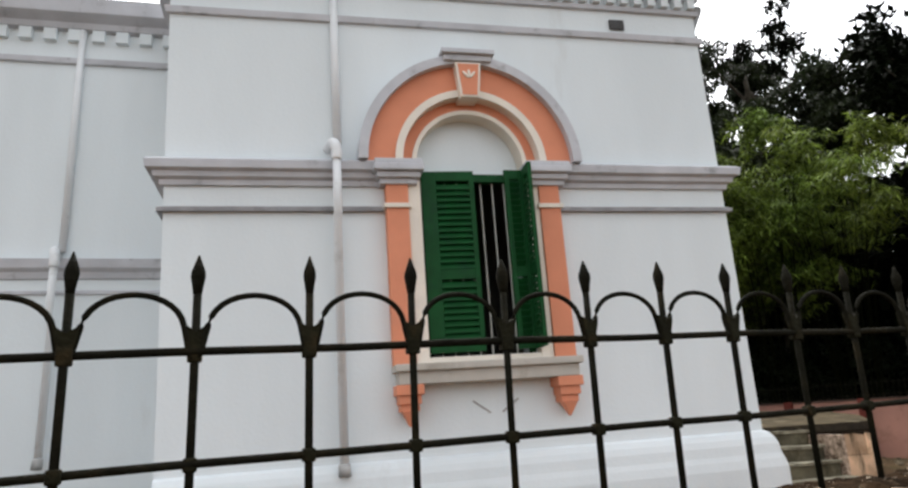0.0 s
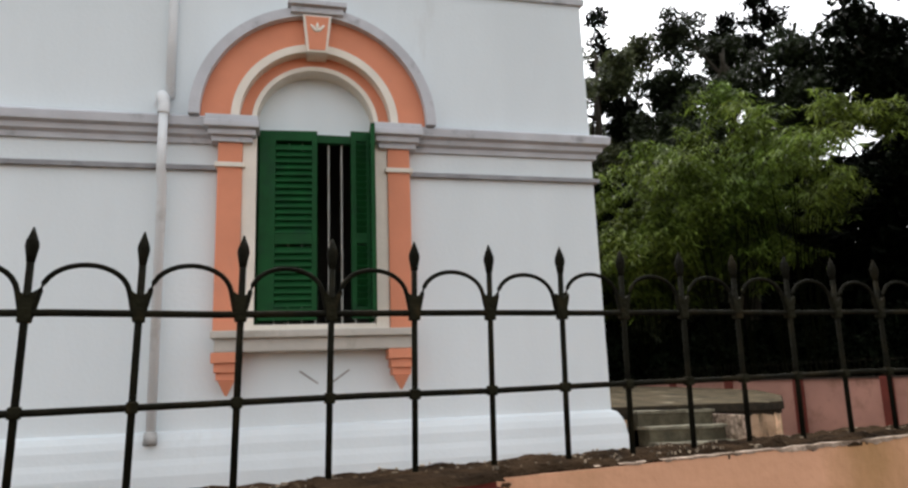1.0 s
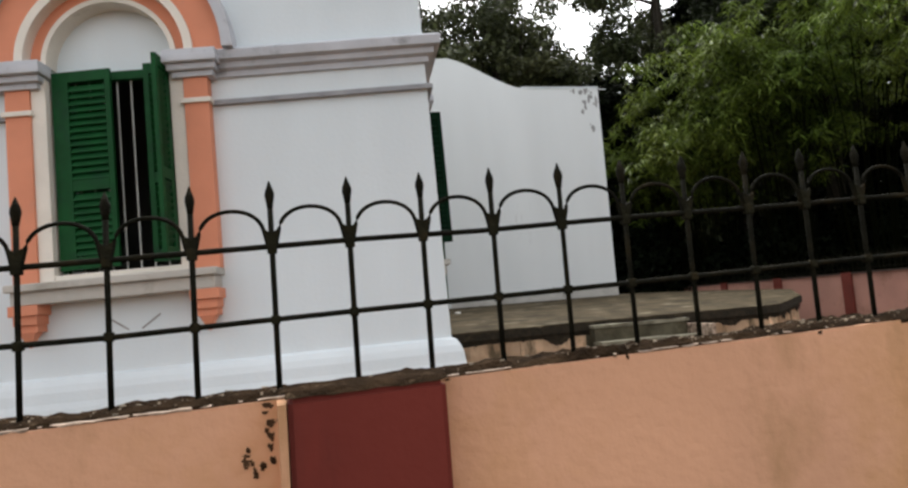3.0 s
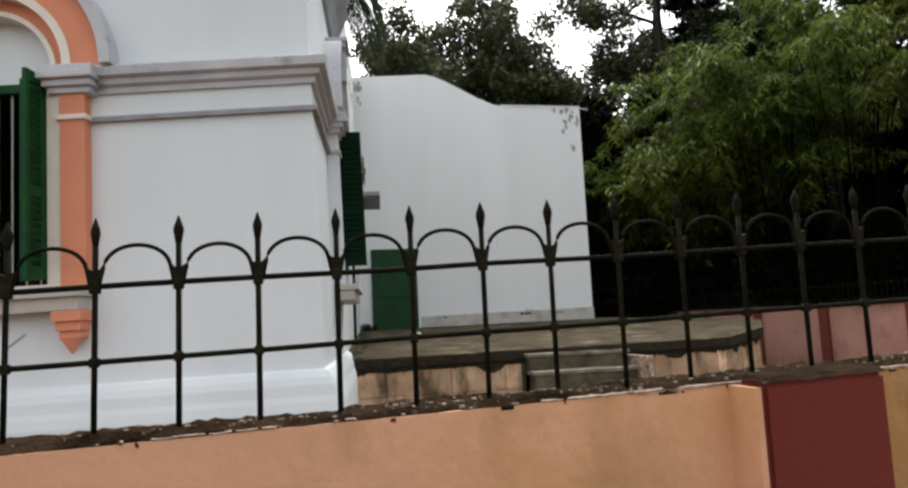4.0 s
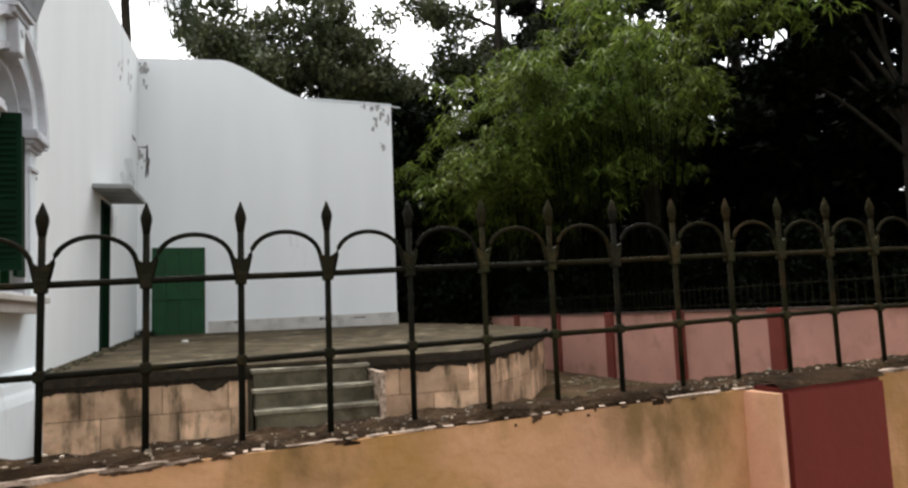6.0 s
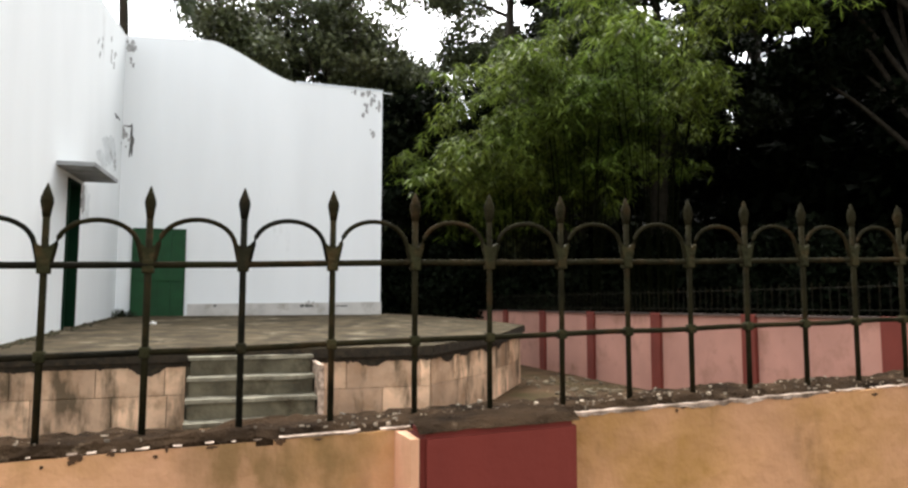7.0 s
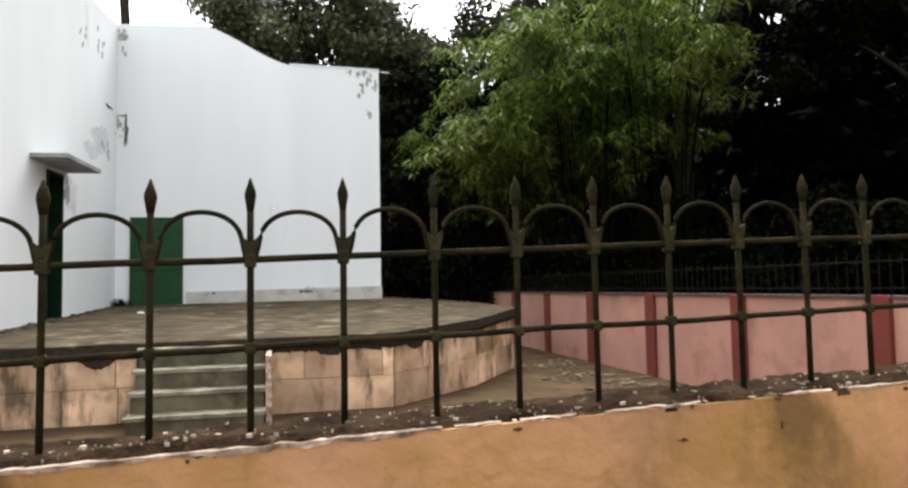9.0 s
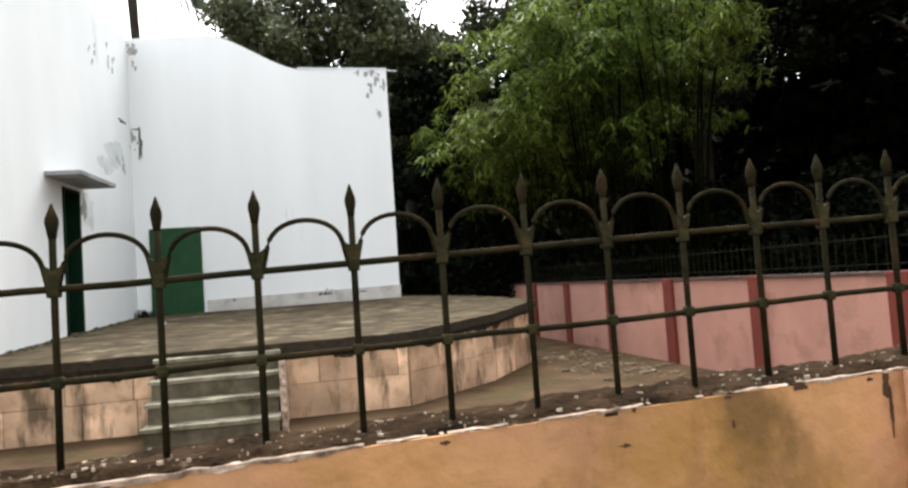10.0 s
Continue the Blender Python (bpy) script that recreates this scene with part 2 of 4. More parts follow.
def sweep(bm, profile, path):
    """A moulding: profile of (out, z) along a plan path, mitred; out is to the right of the way."""
    P = [Vector(p) for p in path]
    rings = []
    for i, p in enumerate(P):
        d0 = (P[i] - P[i - 1]).normalized() if i > 0 else (P[1] - P[0]).normalized()
        d1 = (P[i + 1] - P[i]).normalized() if i < len(P) - 1 else d0
        n0, n1 = Vector((d0.y, -d0.x)), Vector((d1.y, -d1.x))
        m = (n0 + n1).normalized()
        m = m / max(0.25, m.dot(n0))
        rings.append([bm.verts.new((p.x + m.x * o, p.y + m.y * o, z)) for o, z in profile])
    k = len(profile)
    for a, b in zip(rings, rings[1:]):
        for j in range(k):
            bm.faces.new((a[j], a[(j + 1) % k], b[(j + 1) % k], b[j]))
    bm.faces.new(rings[0][::-1])
    bm.faces.new(rings[-1])
    return bm


def half_ring(bm, cx, cz, r0, r1, y0, y1, n=36):
    """Half an annulus standing in x and z, from y0 to y1."""
    rows = []
    for i in range(n + 1):
        a = math.pi * i / n
        c, s = math.cos(a), math.sin(a)
        rows.append([bm.verts.new((cx + r * c, y, cz + r * s)) for r, y in ((r0, y0), (r1, y0), (r1, y1), (r0, y1))])
    for a, b in zip(rows, rows[1:]):
        for j in range(4):
            bm.faces.new((a[j], a[(j + 1) % 4], b[(j + 1) % 4], b[j]))
    bm.faces.new(rows[0])
    bm.faces.new(rows[-1][::-1])
    return bm


def tube(bm, pts, radii, n=8):
    """A tapered tube through points."""
    P = [Vector(p) for p in pts]
    rings = []
    for i, p in enumerate(P):
        d = (P[min(i + 1, len(P) - 1)] - P[max(i - 1, 0)]).normalized()
        u = d.cross(Vector((0, 0, 1))) if abs(d.z) < 0.95 else d.cross(Vector((1, 0, 0)))
        u.normalize()
        v = d.cross(u)
        rings.append([bm.verts.new(p + (u * math.cos(2 * math.pi * k / n) + v * math.sin(2 * math.pi * k / n)) * radii[i]) for k in range(n)])
    for a, b in zip(rings, rings[1:]):
        for j in range(n):
            bm.faces.new((a[j], a[(j + 1) % n], b[(j + 1) % n], b[j]))
    bm.faces.new(rings[0][::-1])
    bm.faces.new(rings[-1])
    return bm


def spline(pts, steps=8):
    """A smooth line through points."""
    P = [Vector(p) for p in pts]
    out = []
    for i in range(len(P) - 1):
        a, b, c, d = P[max(i - 1, 0)], P[i], P[i + 1], P[min(i + 2, len(P) - 1)]
        for k in range(steps):
            t = k / steps
            out.append(0.5 * (2 * b + (c - a) * t + (2 * a - 5 * b + 4 * c - d) * t * t + (3 * b - a - 3 * c + d) * t ** 3))
    return out + [P[-1]]


# ---- ground ----
SLOPE = 0.0268


def street(x):
    return SLOPE * (max(-30, min(40, x)) - 4.8)


def rise(x):
    """How far the boundary wall and its railing have climbed at x."""
    return SLOPE * (x - 4.8)


xs = [-600, -200, -60, -30, -20, -10, -5, 0, 5, 10, 15, 20, 30, 40, 80, 250, 700]
ys = [-600, -150, -40, -12, -4, -0.12, 0.08, 4, 8, 12, 20, 40, 90, 250, 700]
bm = bmesh.new()
grid = [[bm.verts.new((x, y, street(x) if y < 0 else 0.05)) for x in xs] for y in ys]
for r0, r1 in zip(grid, grid[1:]):
    for i in range(len(xs) - 1):
        bm.faces.new((r0[i], r0[i + 1], r1[i + 1], r1[i]))
ground = finish("ground", bm, EARTH)
tagged(ground, "bare brown earth of yard and street verge", "ground", kind="structure")

# ---- house: plan ----
CORNER = Vector((5.69, 4.38, 0))
HINGE = CORNER + Vector((0, 0, 3.9))
LEAN = Matrix.Translation(HINGE) @ Matrix.Rotation(-0.022, 4, "Y") @ Matrix.Translation(-HINGE)     # the old front block has settled to one side
F0 = Matrix.Translation(CORNER) @ Matrix.Rotation(math.atan(-0.155), 4, "Z")
S0 = Matrix.Translation(CORNER) @ Matrix.Rotation(math.atan2(1, 0.081), 4, "Z")
FM, SM = LEAN @ F0, LEAN @ S0
BAY = 5.77          # width of the front
SIDE = 3.9         # length of the front block's side
REAR = 11.8         # side wall to the rear corner


def fpt(x, y=0.0):
    v = F0 @ Vector((x, y, 0))
    return (v.x, v.y)


def spt(x, y=0.0):
    v = S0 @ Vector((x, y, 0))
    return (v.x, v.y)


house = thing("house", "white-washed old house with grey mouldings, orange window surround and green shutters", "house")


def wall_with_hole(m, x0, x1, z1, cx, name="wall"):
    """A wall with a window opening that widens to a niche above the springing."""
    a, b = OPEN, OPEN + 0.10
    bm = boxes((x0, cx - b, 0, 0.45, 0.0, z1), (cx + b, x1, 0, 0.45, 0.0, z1), (cx - b, cx + b, 0, 0.45, 0.0, 1.97), (cx - b, cx + b, 0, 0.45, 4.60, z1),
               (cx - b, cx - a, 0, 0.45, 1.97, 3.88), (cx + a, cx + b, 0, 0.45, 1.97, 3.88))
    for v in bm.verts:
        if abs(v.co.x) < 0.001 and v.co.y > 0.4:
            v.co.x += 0.46 if x1 > 0.1 else -0.46
    bmesh.ops.remove_doubles(bm, verts=bm.verts, dist=0.001)
    ob = part(name, bm, WHITE, house)
    ob.matrix_local = m
    return ob


WC, OPEN = -2.86, 0.55          # front window: centre and half width of its opening
PROUD = 0.07
SC = 2.56                        # side window's centre along the side wall
TOPZ = 6.45
wall_with_hole(FM, -BAY, 0, TOPZ, WC)
wall_with_hole(SM, 0.0, SIDE, TOPZ, SC)
# back, inner side, floor and roof close the front block
bm = bmesh.new()
prism(bm, [fpt(-BAY, 0.452), fpt(-BAY + 0.4, 0.452), fpt(-BAY + 0.4, 5.5), fpt(-BAY, 5.5)], 0.0, TOPZ)
part("wall", bm, WHITE, house).matrix_local = LEAN
bm = bmesh.new()
prism(bm, [fpt(-BAY + 0.1, 0.1), fpt(-0.05, 0.1), spt(SIDE - 0.1, 0.05), fpt(-BAY + 0.1, 5.5)], TOPZ - 0.15, TOPZ - 0.02)
part("roof", bm, MOULD, house).matrix_local = LEAN
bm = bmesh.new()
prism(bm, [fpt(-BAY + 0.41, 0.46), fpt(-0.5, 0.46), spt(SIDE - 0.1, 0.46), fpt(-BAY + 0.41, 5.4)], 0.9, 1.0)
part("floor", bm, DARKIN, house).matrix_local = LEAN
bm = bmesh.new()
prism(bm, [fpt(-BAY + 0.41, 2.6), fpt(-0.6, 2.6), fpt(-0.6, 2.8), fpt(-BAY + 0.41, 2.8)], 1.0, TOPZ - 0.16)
part("wall", bm, DARKIN, house, "inner wall of the room, toned dark for the unlit interior").matrix_local = LEAN
# rear block
for a, b, zb in ((SIDE, 7.75, 0.0), (8.5, REAR, 0.0), (7.75, 8.5, 3.9)):
    bm = bmesh.new()
    prism(bm, [spt(a), spt(b), spt(b, 4.5), spt(a, 4.5)], zb, lambda x, y: 7.75 + 0.045 * (y - 10))
    part("rear_wall", bm, WHITE2, house, "plain white-washed rear wall with stains")
# leaf and jamb lining darken the reveal through their shade-toned green
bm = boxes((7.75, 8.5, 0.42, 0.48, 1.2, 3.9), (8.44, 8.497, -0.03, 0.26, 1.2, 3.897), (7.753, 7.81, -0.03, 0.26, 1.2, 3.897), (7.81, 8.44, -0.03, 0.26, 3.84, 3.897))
ob = part("door", bm, SHADEGREEN, house, "narrow green plank door in a deep reveal, coloured as in shade")
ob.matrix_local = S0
# canopy slab over the side door
bm = boxes((7.05, 8.75, -0.60, 0.0, 3.98, 4.06), bevel=0.01)
ob = part("canopy", bm, material("canopy_cement", (0.30, 0.31, 0.31), 0.9, 0.25, 4.0, (0.14, 0.14, 0.13), 0.4, 3.0), house, "thin grey cement door canopy")
ob.matrix_local = S0

# mouldings
CORN = [(0, 3.715), (0.035, 3.715), (0.04, 3.765), (0.085, 3.785), (0.09, 3.835), (0.145, 3.85), (0.155, 3.925), (0.125, 3.95), (0, 3.975)]
STRG = [(0, 3.46), (0.05, 3.46), (0.05, 3.495), (0, 3.52)]
PLIN = [(0, 0.0), (0.13, 0.0), (0.13, 0.80), (0.115, 0.88), (0.10, 0.93), (0.09, 1.02), (0.07, 1.08), (0.04, 1.13), (0, 1.15)]
USTR = [(0, 5.49), (0.035, 5.495), (0.045, 5.56), (0, 5.58)]
UCOR = [(0, 6.03), (0.06, 6.04), (0.07, 6.11), (0.16, 6.15), (0.2, 6.25), (0.3, 6.29), (0.3, 6.41), (0.26, 6.47), (0.0, 6.53)]
UBED = [(0, 5.85), (0.04, 5.855), (0.045, 5.91), (0, 5.92)]
left_back, left = fpt(-BAY, 1.6), fpt(-BAY)
for nm, prof, mat in (("cornice", CORN, MOULD), ("string_course", STRG, GRIMESHADE)):
    for path in ([left_back, left, fpt(WC - 0.9)], [fpt(WC + 0.9), fpt(0), spt(SC - 0.9)], [spt(SC + 0.9), spt(3.75), spt(3.75, 0.2)]):
        bm = bmesh.new()
        sweep(bm, prof, path)
        part(nm, bm, mat, house, "grey weathered moulded band").matrix_local = LEAN
for nm, prof, mat in (("plinth", PLIN, WHITE), ("string_course", USTR, MOULD), ("cornice", UCOR, MOULD), ("string_course", UBED, MOULD)):
    bm = bmesh.new()
    sweep(bm, prof, [left, fpt(0), spt(SIDE - 0.05)] if nm == "plinth" else [left_back, left, fpt(0), spt(SIDE - 0.05 if prof is UCOR else 0.12)])
    part(nm, bm, mat, house).matrix_local = LEAN
# deep plain cove under the side cornice
bm = bmesh.new()
sweep(bm, [(0, 5.52), (0.05, 5.53), (0.07, 5.62), (0.13, 5.80), (0.20, 5.94), (0.26, 6.06), (0.26, 6.12), (0, 6.12)], [spt(0.14), spt(SIDE - 0.06)])
part("cove", bm, COVE, house, "broad grey cement cove").matrix_local = LEAN
# dentils under the top cornice
dm = bpy.data.meshes.new("dentil")
bm = boxes((-0.045, 0.045, -0.09, 0.02, 5.92, 6.035))
bm.to_mesh(dm)
bm.free()
dm.materials.append(WHITE)
for m, a, b in ((FM, -BAY + 0.1, -0.05),):
    k = 0
    while a + k * 0.17 < b:
        d = share("dentil", dm, house)
        d.matrix_local = m @ Matrix.Translation((a + k * 0.17, 0, 0))
        k += 1


# ---- windows of the house ----
def shutter_leaf(parent, w, z0, z1, m, mat=GREEN, backed=False):
    """A louvred leaf from x = 0 to w, its face towards -y."""
    h = min(0.15, w * 0.28)
    leaf = new("shutter_leaf")
    leaf.parent = parent
    leaf.matrix_local = m
    bm = boxes((0, h, -0.02, 0.02, z0, z1), (w - 0.05, w, -0.02, 0.02, z0, z1), (h, w - 0.05, -0.02, 0.02, z0, z0 + 0.11),
               (h, w - 0.05, -0.02, 0.02, z1 - 0.1, z1), (h, w - 0.05, -0.02, 0.02, (z0 + z1) / 2 - 0.2, (z0 + z1) / 2 - 0.1), bevel=0.004)
    part("frame", bm, mat, leaf)
    if backed:
        part("panel", boxes((h, w - 0.05, -0.004, 0.004, z0 + 0.11, z1 - 0.1)), mat, leaf)
    lm = bpy.data.meshes.new("slat")
    bm = boxes((h - 0.005, w - 0.045, -0.038, 0.038, -0.006, 0.006))
    bmesh.ops.rotate(bm, verts=bm.verts, cent=(0, 0, 0), matrix=Matrix.Rotation(radians(58), 3, "X"))
    bm.to_mesh(lm)
    bm.free()
    lm.materials.append(mat)
    z, mid = z0 + 0.15, (z0 + z1) / 2 - 0.15
    while z < z1 - 0.12:
        if abs(z - mid) > 0.07:
            share("slat", lm, leaf, (0, 0, z))
        z += 0.062
    return leaf


def arched_window(name, label, m, cx, paint, trim, leaves, side=False):
    B = PROUD            # the surround stands this far before the wall
    win = thing(name, label, "window", kind="structure", m=m @ Matrix.Translation((0, -PROUD, 0)))
    S = 3.945
    # rings of the arch, from the opening outwards
    for nm, r0, r1, y0, mat in (("inner_rib", 0.555, 0.60, 0.02, trim), ("soffit_band", 0.60, 0.705, 0.05, paint), ("archivolt_rib", 0.705, 0.78, -0.085, trim),
                                ("archivolt", 0.78, 1.05, -0.055, paint), ("hood_mould", 1.05, 1.145, -0.14, MOULD)):
        bm = bmesh.new()
        half_ring(bm, cx, S, r0, r1, y0, (0.30 if r1 < 0.65 else 0.13) + (0 if r1 < 0.65 else B))
        part(nm, bm, mat, win)
    # recessed white tympanum
    bm = bmesh.new()
    upright(bm, [(cx - 0.58, 3.885)] + [(cx + 0.58 * math.cos(a), S + 0.58 * math.sin(a)) for a in [math.pi - math.pi * i / 24 for i in range(25)]] + [(cx + 0.58, 3.885)], 0.22, 0.32)
    part("tympanum", bm, WHITE, win, "recessed white tympanum")
    # keystone and its cap
    bm = bmesh.new()
    upright(bm, [(cx - 0.095, S + 0.665), (cx + 0.095, S + 0.665), (cx + 0.135, S + 1.045), (cx - 0.135, S + 1.045)], -0.165, B)
    key = part("keystone", bm, trim, win)
    bm = bmesh.new()
    upright(bm, [(cx - 0.075, S + 0.685), (cx + 0.075, S + 0.685), (cx + 0.11, S + 1.025), (cx - 0.11, S + 1.025)], -0.172, -0.15)
    part("face", bm, paint, key)
    for k in (-1, 0, 1):
        bm = bmesh.new()
        bmesh.ops.create_icosphere(bm, subdivisions=2, radius=1.0)
        bmesh.ops.transform(bm, verts=bm.verts, matrix=Matrix.Translation((cx + 0.035 * k, -0.175, S + 0.915 - 0.012 * abs(k))) @ Matrix.Rotation(radians(38 * k), 4, "Y") @ Matrix.Diagonal((0.016, 0.012, 0.05, 1)))
        part("petal", bm, trim, key, smooth=True)
    bm = boxes((cx - 0.28, cx + 0.28, -0.22, B, S + 1.125, S + 1.175), (cx - 0.25, cx + 0.25, -0.18, B, S + 1.06, S + 1.125), bevel=0.008)
    part("keystone_cap", bm, MOULD, win)
    # pilasters with capitals
    for sg in (-1, 1):
        a, b = sorted((cx + sg * 0.67, cx + sg * 0.885))
        pil = part("pilaster", boxes((a, b, -0.06, B, 1.97, 3.71), bevel=0.006), paint, win)
        part("band", boxes((a - 0.025, b + 0.025, -0.085, B, 3.465, 3.51), bevel=0.006), trim, pil)
        c, d = sorted((cx + sg * 0.545, cx + sg * 0.67))
        part("jamb_strip", boxes((c, d, -0.035, B + 0.02, 1.97, 3.80), bevel=0.004), trim, win)
        a, b = sorted((cx + sg * 0.58, cx + sg * 0.945))
        cap = boxes((a, b, -0.09, B, 3.70, 3.755), bevel=0.008)
        box(cap, a - 0.03, b + 0.03, -0.135, B, 3.755, 3.815, 0.012)
        box(cap, a - 0.06, b + 0.06, -0.185, B, 3.815, 3.885, 0.012)
        box(cap, a - 0.05, b + 0.05, -0.17, B, 3.885, 3.935, 0.01)
        part("capital", cap, MOULD, win, "stepped grey capital")
        # corbel under the sill: stepped and pointed
        if side:
            continue
        x = cx + sg * 0.76
        cb = boxes((x - 0.125, x + 0.125, -0.16, B, 1.70, 1.79), (x - 0.10, x + 0.10, -0.13, B, 1.62, 1.70), (x - 0.085, x + 0.085, -0.10, B, 1.555, 1.62), bevel=0.006)
        r = bmesh.ops.create_cone(cb, cap_ends=True, segments=4, radius1=0.012, radius2=0.095, depth=0.13)
        bmesh.ops.transform(cb, verts=r["verts"], matrix=Matrix.Translation((x, -0.045, 1.49)) @ Matrix.Rotation(radians(45), 4, "Z"))
        part("corbel", cb, paint, win, "pointed stepped corbel")
    sl = boxes((cx - 0.89, cx + 0.89, -0.21, B, 1.905, 1.97), (cx - 0.86, cx + 0.86, -0.16, B, 1.79, 1.905), bevel=0.012)
    part("window_sill", sl, SILL, win, "sandy grey window sill")
    part("inner_sill", boxes((cx - 0.545, cx + 0.545, -0.02, 0.40, 1.971, 2.03)), trim, win)
    part("frame", boxes((cx - 0.545, cx - 0.50, 0.12, 0.2, 2.03, 3.88), (cx + 0.50, cx + 0.545, 0.12, 0.2, 2.03, 3.88), (cx - 0.50, cx + 0.50, 0.12, 0.2, 3.80, 3.88)), GREEN, win)
    bm = bmesh.new()
    n = 8
    for k in range(1, n):
        x = cx - 0.5 + k / n
        bm = bmesh.new()
        tube(bm, [(x, 0.18, 2.03), (x, 0.18, 3.82)], [0.009, 0.009], 8)
        part("bar", bm, BAR, win)
    for lw, hinge, ang in leaves:
        if ang < 90 and hinge < 0:
            mm = Matrix.Translation((cx - 0.52, 0.05, 0)) @ Matrix.Rotation(radians(-ang), 4, "Z")
        else:
            mm = Matrix.Translation((cx + hinge * 0.52, -0.03, 0)) @ Matrix.Rotation(radians(ang), 4, "Z")
        # side shutters get the green with shade mixed into its colour
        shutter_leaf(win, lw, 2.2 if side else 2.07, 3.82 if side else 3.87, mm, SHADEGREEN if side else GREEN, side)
    return win


arched_window("window_1", "arched window with orange surround, one green louvred shutter closed and one open", FM, WC, ORANGE, CREAM,
              [(0.53, -1, 4.0), (0.20, 1, 181.0), (0.27, 1, 266.0)])
arched_window("window_2", "white arched side window with a green shutter standing open", SM, SC, WHITE, MOULD,
              [(0.36, -1, 86.0), (0.26, 1, 178.0)], True)

# marks in the plaster under the sill
for sg in (-1, 1):
    bm = boxes((-0.10, 0.10, -0.006, 0.0, -0.008, 0.008))
    ob = part("plaster_scar", bm, STAIN, house, "thin grey scar in the plaster")
    ob.matrix_local = FM @ Matrix.Translation((WC + 0.08 + sg * 0.14, 0.0, 1.56)) @ Matrix.Rotation(radians(-sg * 35), 4, "Y")
# small vent below the top cornice
bm = boxes((-1.10, -0.92, -0.03, 0.0, 5.62, 5.74), bevel=0.01)
ob = part("vent", bm, material("dark_vent", (0.06, 0.06, 0.06), 0.7, 0.3, 12), house, "small dark vent")
ob.matrix_local = FM


# ---- rainwater pipes ----
def downpipe(m, x, ztop, zhop, zbot, off=0.07):
    pipe = thing("downpipe", "white-painted rainwater pipe with an elbow fixed to the wall", "pipe", "rainwater pipes", m=m)
    bm = bmesh.new()
    tube(bm, [(x + 0.02, -0.03, ztop), (x + 0.02, -0.03, zhop + 0.12)], [0.042, 0.042], 12)
    part("upper_pipe", bm, PIPE, pipe, smooth=True)
    bm = bmesh.new()
    tube(bm, spline([(x - 0.06, 0.0, zhop + 0.08), (x - 0.03, -0.12, zhop + 0.1), (x, -0.19, zhop + 0.02), (x, -0.2, zhop - 0.1)], 5), [0.052] * 16, 12)
    part("elbow", bm, PIPE, pipe, smooth=True)
    bm = bmesh.new()
    tube(bm, [(x, -0.2, zhop - 0.08), (x, -0.2, zhop - 0.62), (x, -0.1, zhop - 0.74), (x, -0.1, zbot)], [0.04] * 4, 12)
    part("lower_pipe", bm, PIPE, pipe, smooth=True)
    bm = bmesh.new()
    tube(bm, [(x, -0.1, zbot), (x, -0.12, zbot - 0.1)], [0.05, 0.056], 12)
    part("shoe", bm, STAIN, pipe, "stained pipe shoe", True)
    return pipe


downpipe(FM, -4.21, 5.9, 4.02, 1.15)

# ---- left wing of the house, set back ----
LM = Matrix.Translation((-0.1, 7.25, 0)) @ Matrix.Rotation(math.atan(-0.165), 4, "Z")
wing = thing("house_wing", "recessed white-washed wing of the house with a dentil cornice", "house")
ob = part("wall", boxes((-9.0, 0.3, 0, 0.45, 0.0, 6.6)), WHITE, wing)
ob.matrix_local = LM


def lpt(x, y=0.0):
    v = LM @ Vector((x, y, 0))
    return (v.x, v.y)


for nm, base, prof in (("cornice", 3.12, [(0, 0), (0.03, 0.01), (0.05, 0.08), (0.10, 0.12), (0.12, 0.22), (0, 0.25)]), ("string_course", 2.95, [(0, 0), (0.03, 0.005), (0.03, 0.035), (0, 0.05)]),
                       ("string_course", 5.78, [(0, 0), (0.04, 0.005), (0.05, 0.07), (0, 0.09)]), ("cornice", 6.22, [(0, 0), (0.08, 0.01), (0.1, 0.08), (0.24, 0.14), (0.28, 0.32), (0, 0.40)])):
    bm = bmesh.new()
    sweep(bm, [(o, base + h) for o, h in prof], [lpt(-9.0), lpt(0.3)])
    part(nm, bm, MOULD, wing)
dm2 = bpy.data.meshes.new("dentil")
bm = boxes((-0.07, 0.07, -0.07, 0.02, 6.08, 6.225))
bm.to_mesh(dm2)
bm.free()
dm2.materials.append(WHITE)
for k in range(34):
    d = share("dentil", dm2, wing)
    d.matrix_local = LM @ Matrix.Translation((-8.9 + 0.27 * k, 0, 0))
downpipe(LM, -1.0, 6.5, 3.32, 1.2)

# ---- annex at the back of the terrace ----
AM = Matrix.Translation((6.62, 16.10, 0)) @ Matrix.Rotation(math.atan(-0.035), 4, "Z")
annex = thing("annex", "white-washed annex with a sweeping stepped parapet and grey base band", "building", m=AM)
prof = [(0.0, 0.05), (0.0, 8.04), (1.95, 8.13)]
for i in range(1, 11):
    t = i / 10
    s = t * t * (3 - 2 * t)
    prof.append((1.95 + 2.03 * t, 8.13 - 0.88 * (0.45 * t + 0.55 * s)))
prof += [(6.20, 7.21), (6.20, 0.05)]
bm = bmesh.new()
upright(bm, prof, 0.0, 2.2)
part("wall", bm, WHITE2, annex)
bm = bmesh.new()
upright(bm, [(3.98, 7.252), (6.21, 7.212), (6.21, 7.25), (3.98, 7.29)], -0.02, 2.2)
part("coping", bm, WHITE, annex, "thin white coping slab")
bm = bmesh.new()
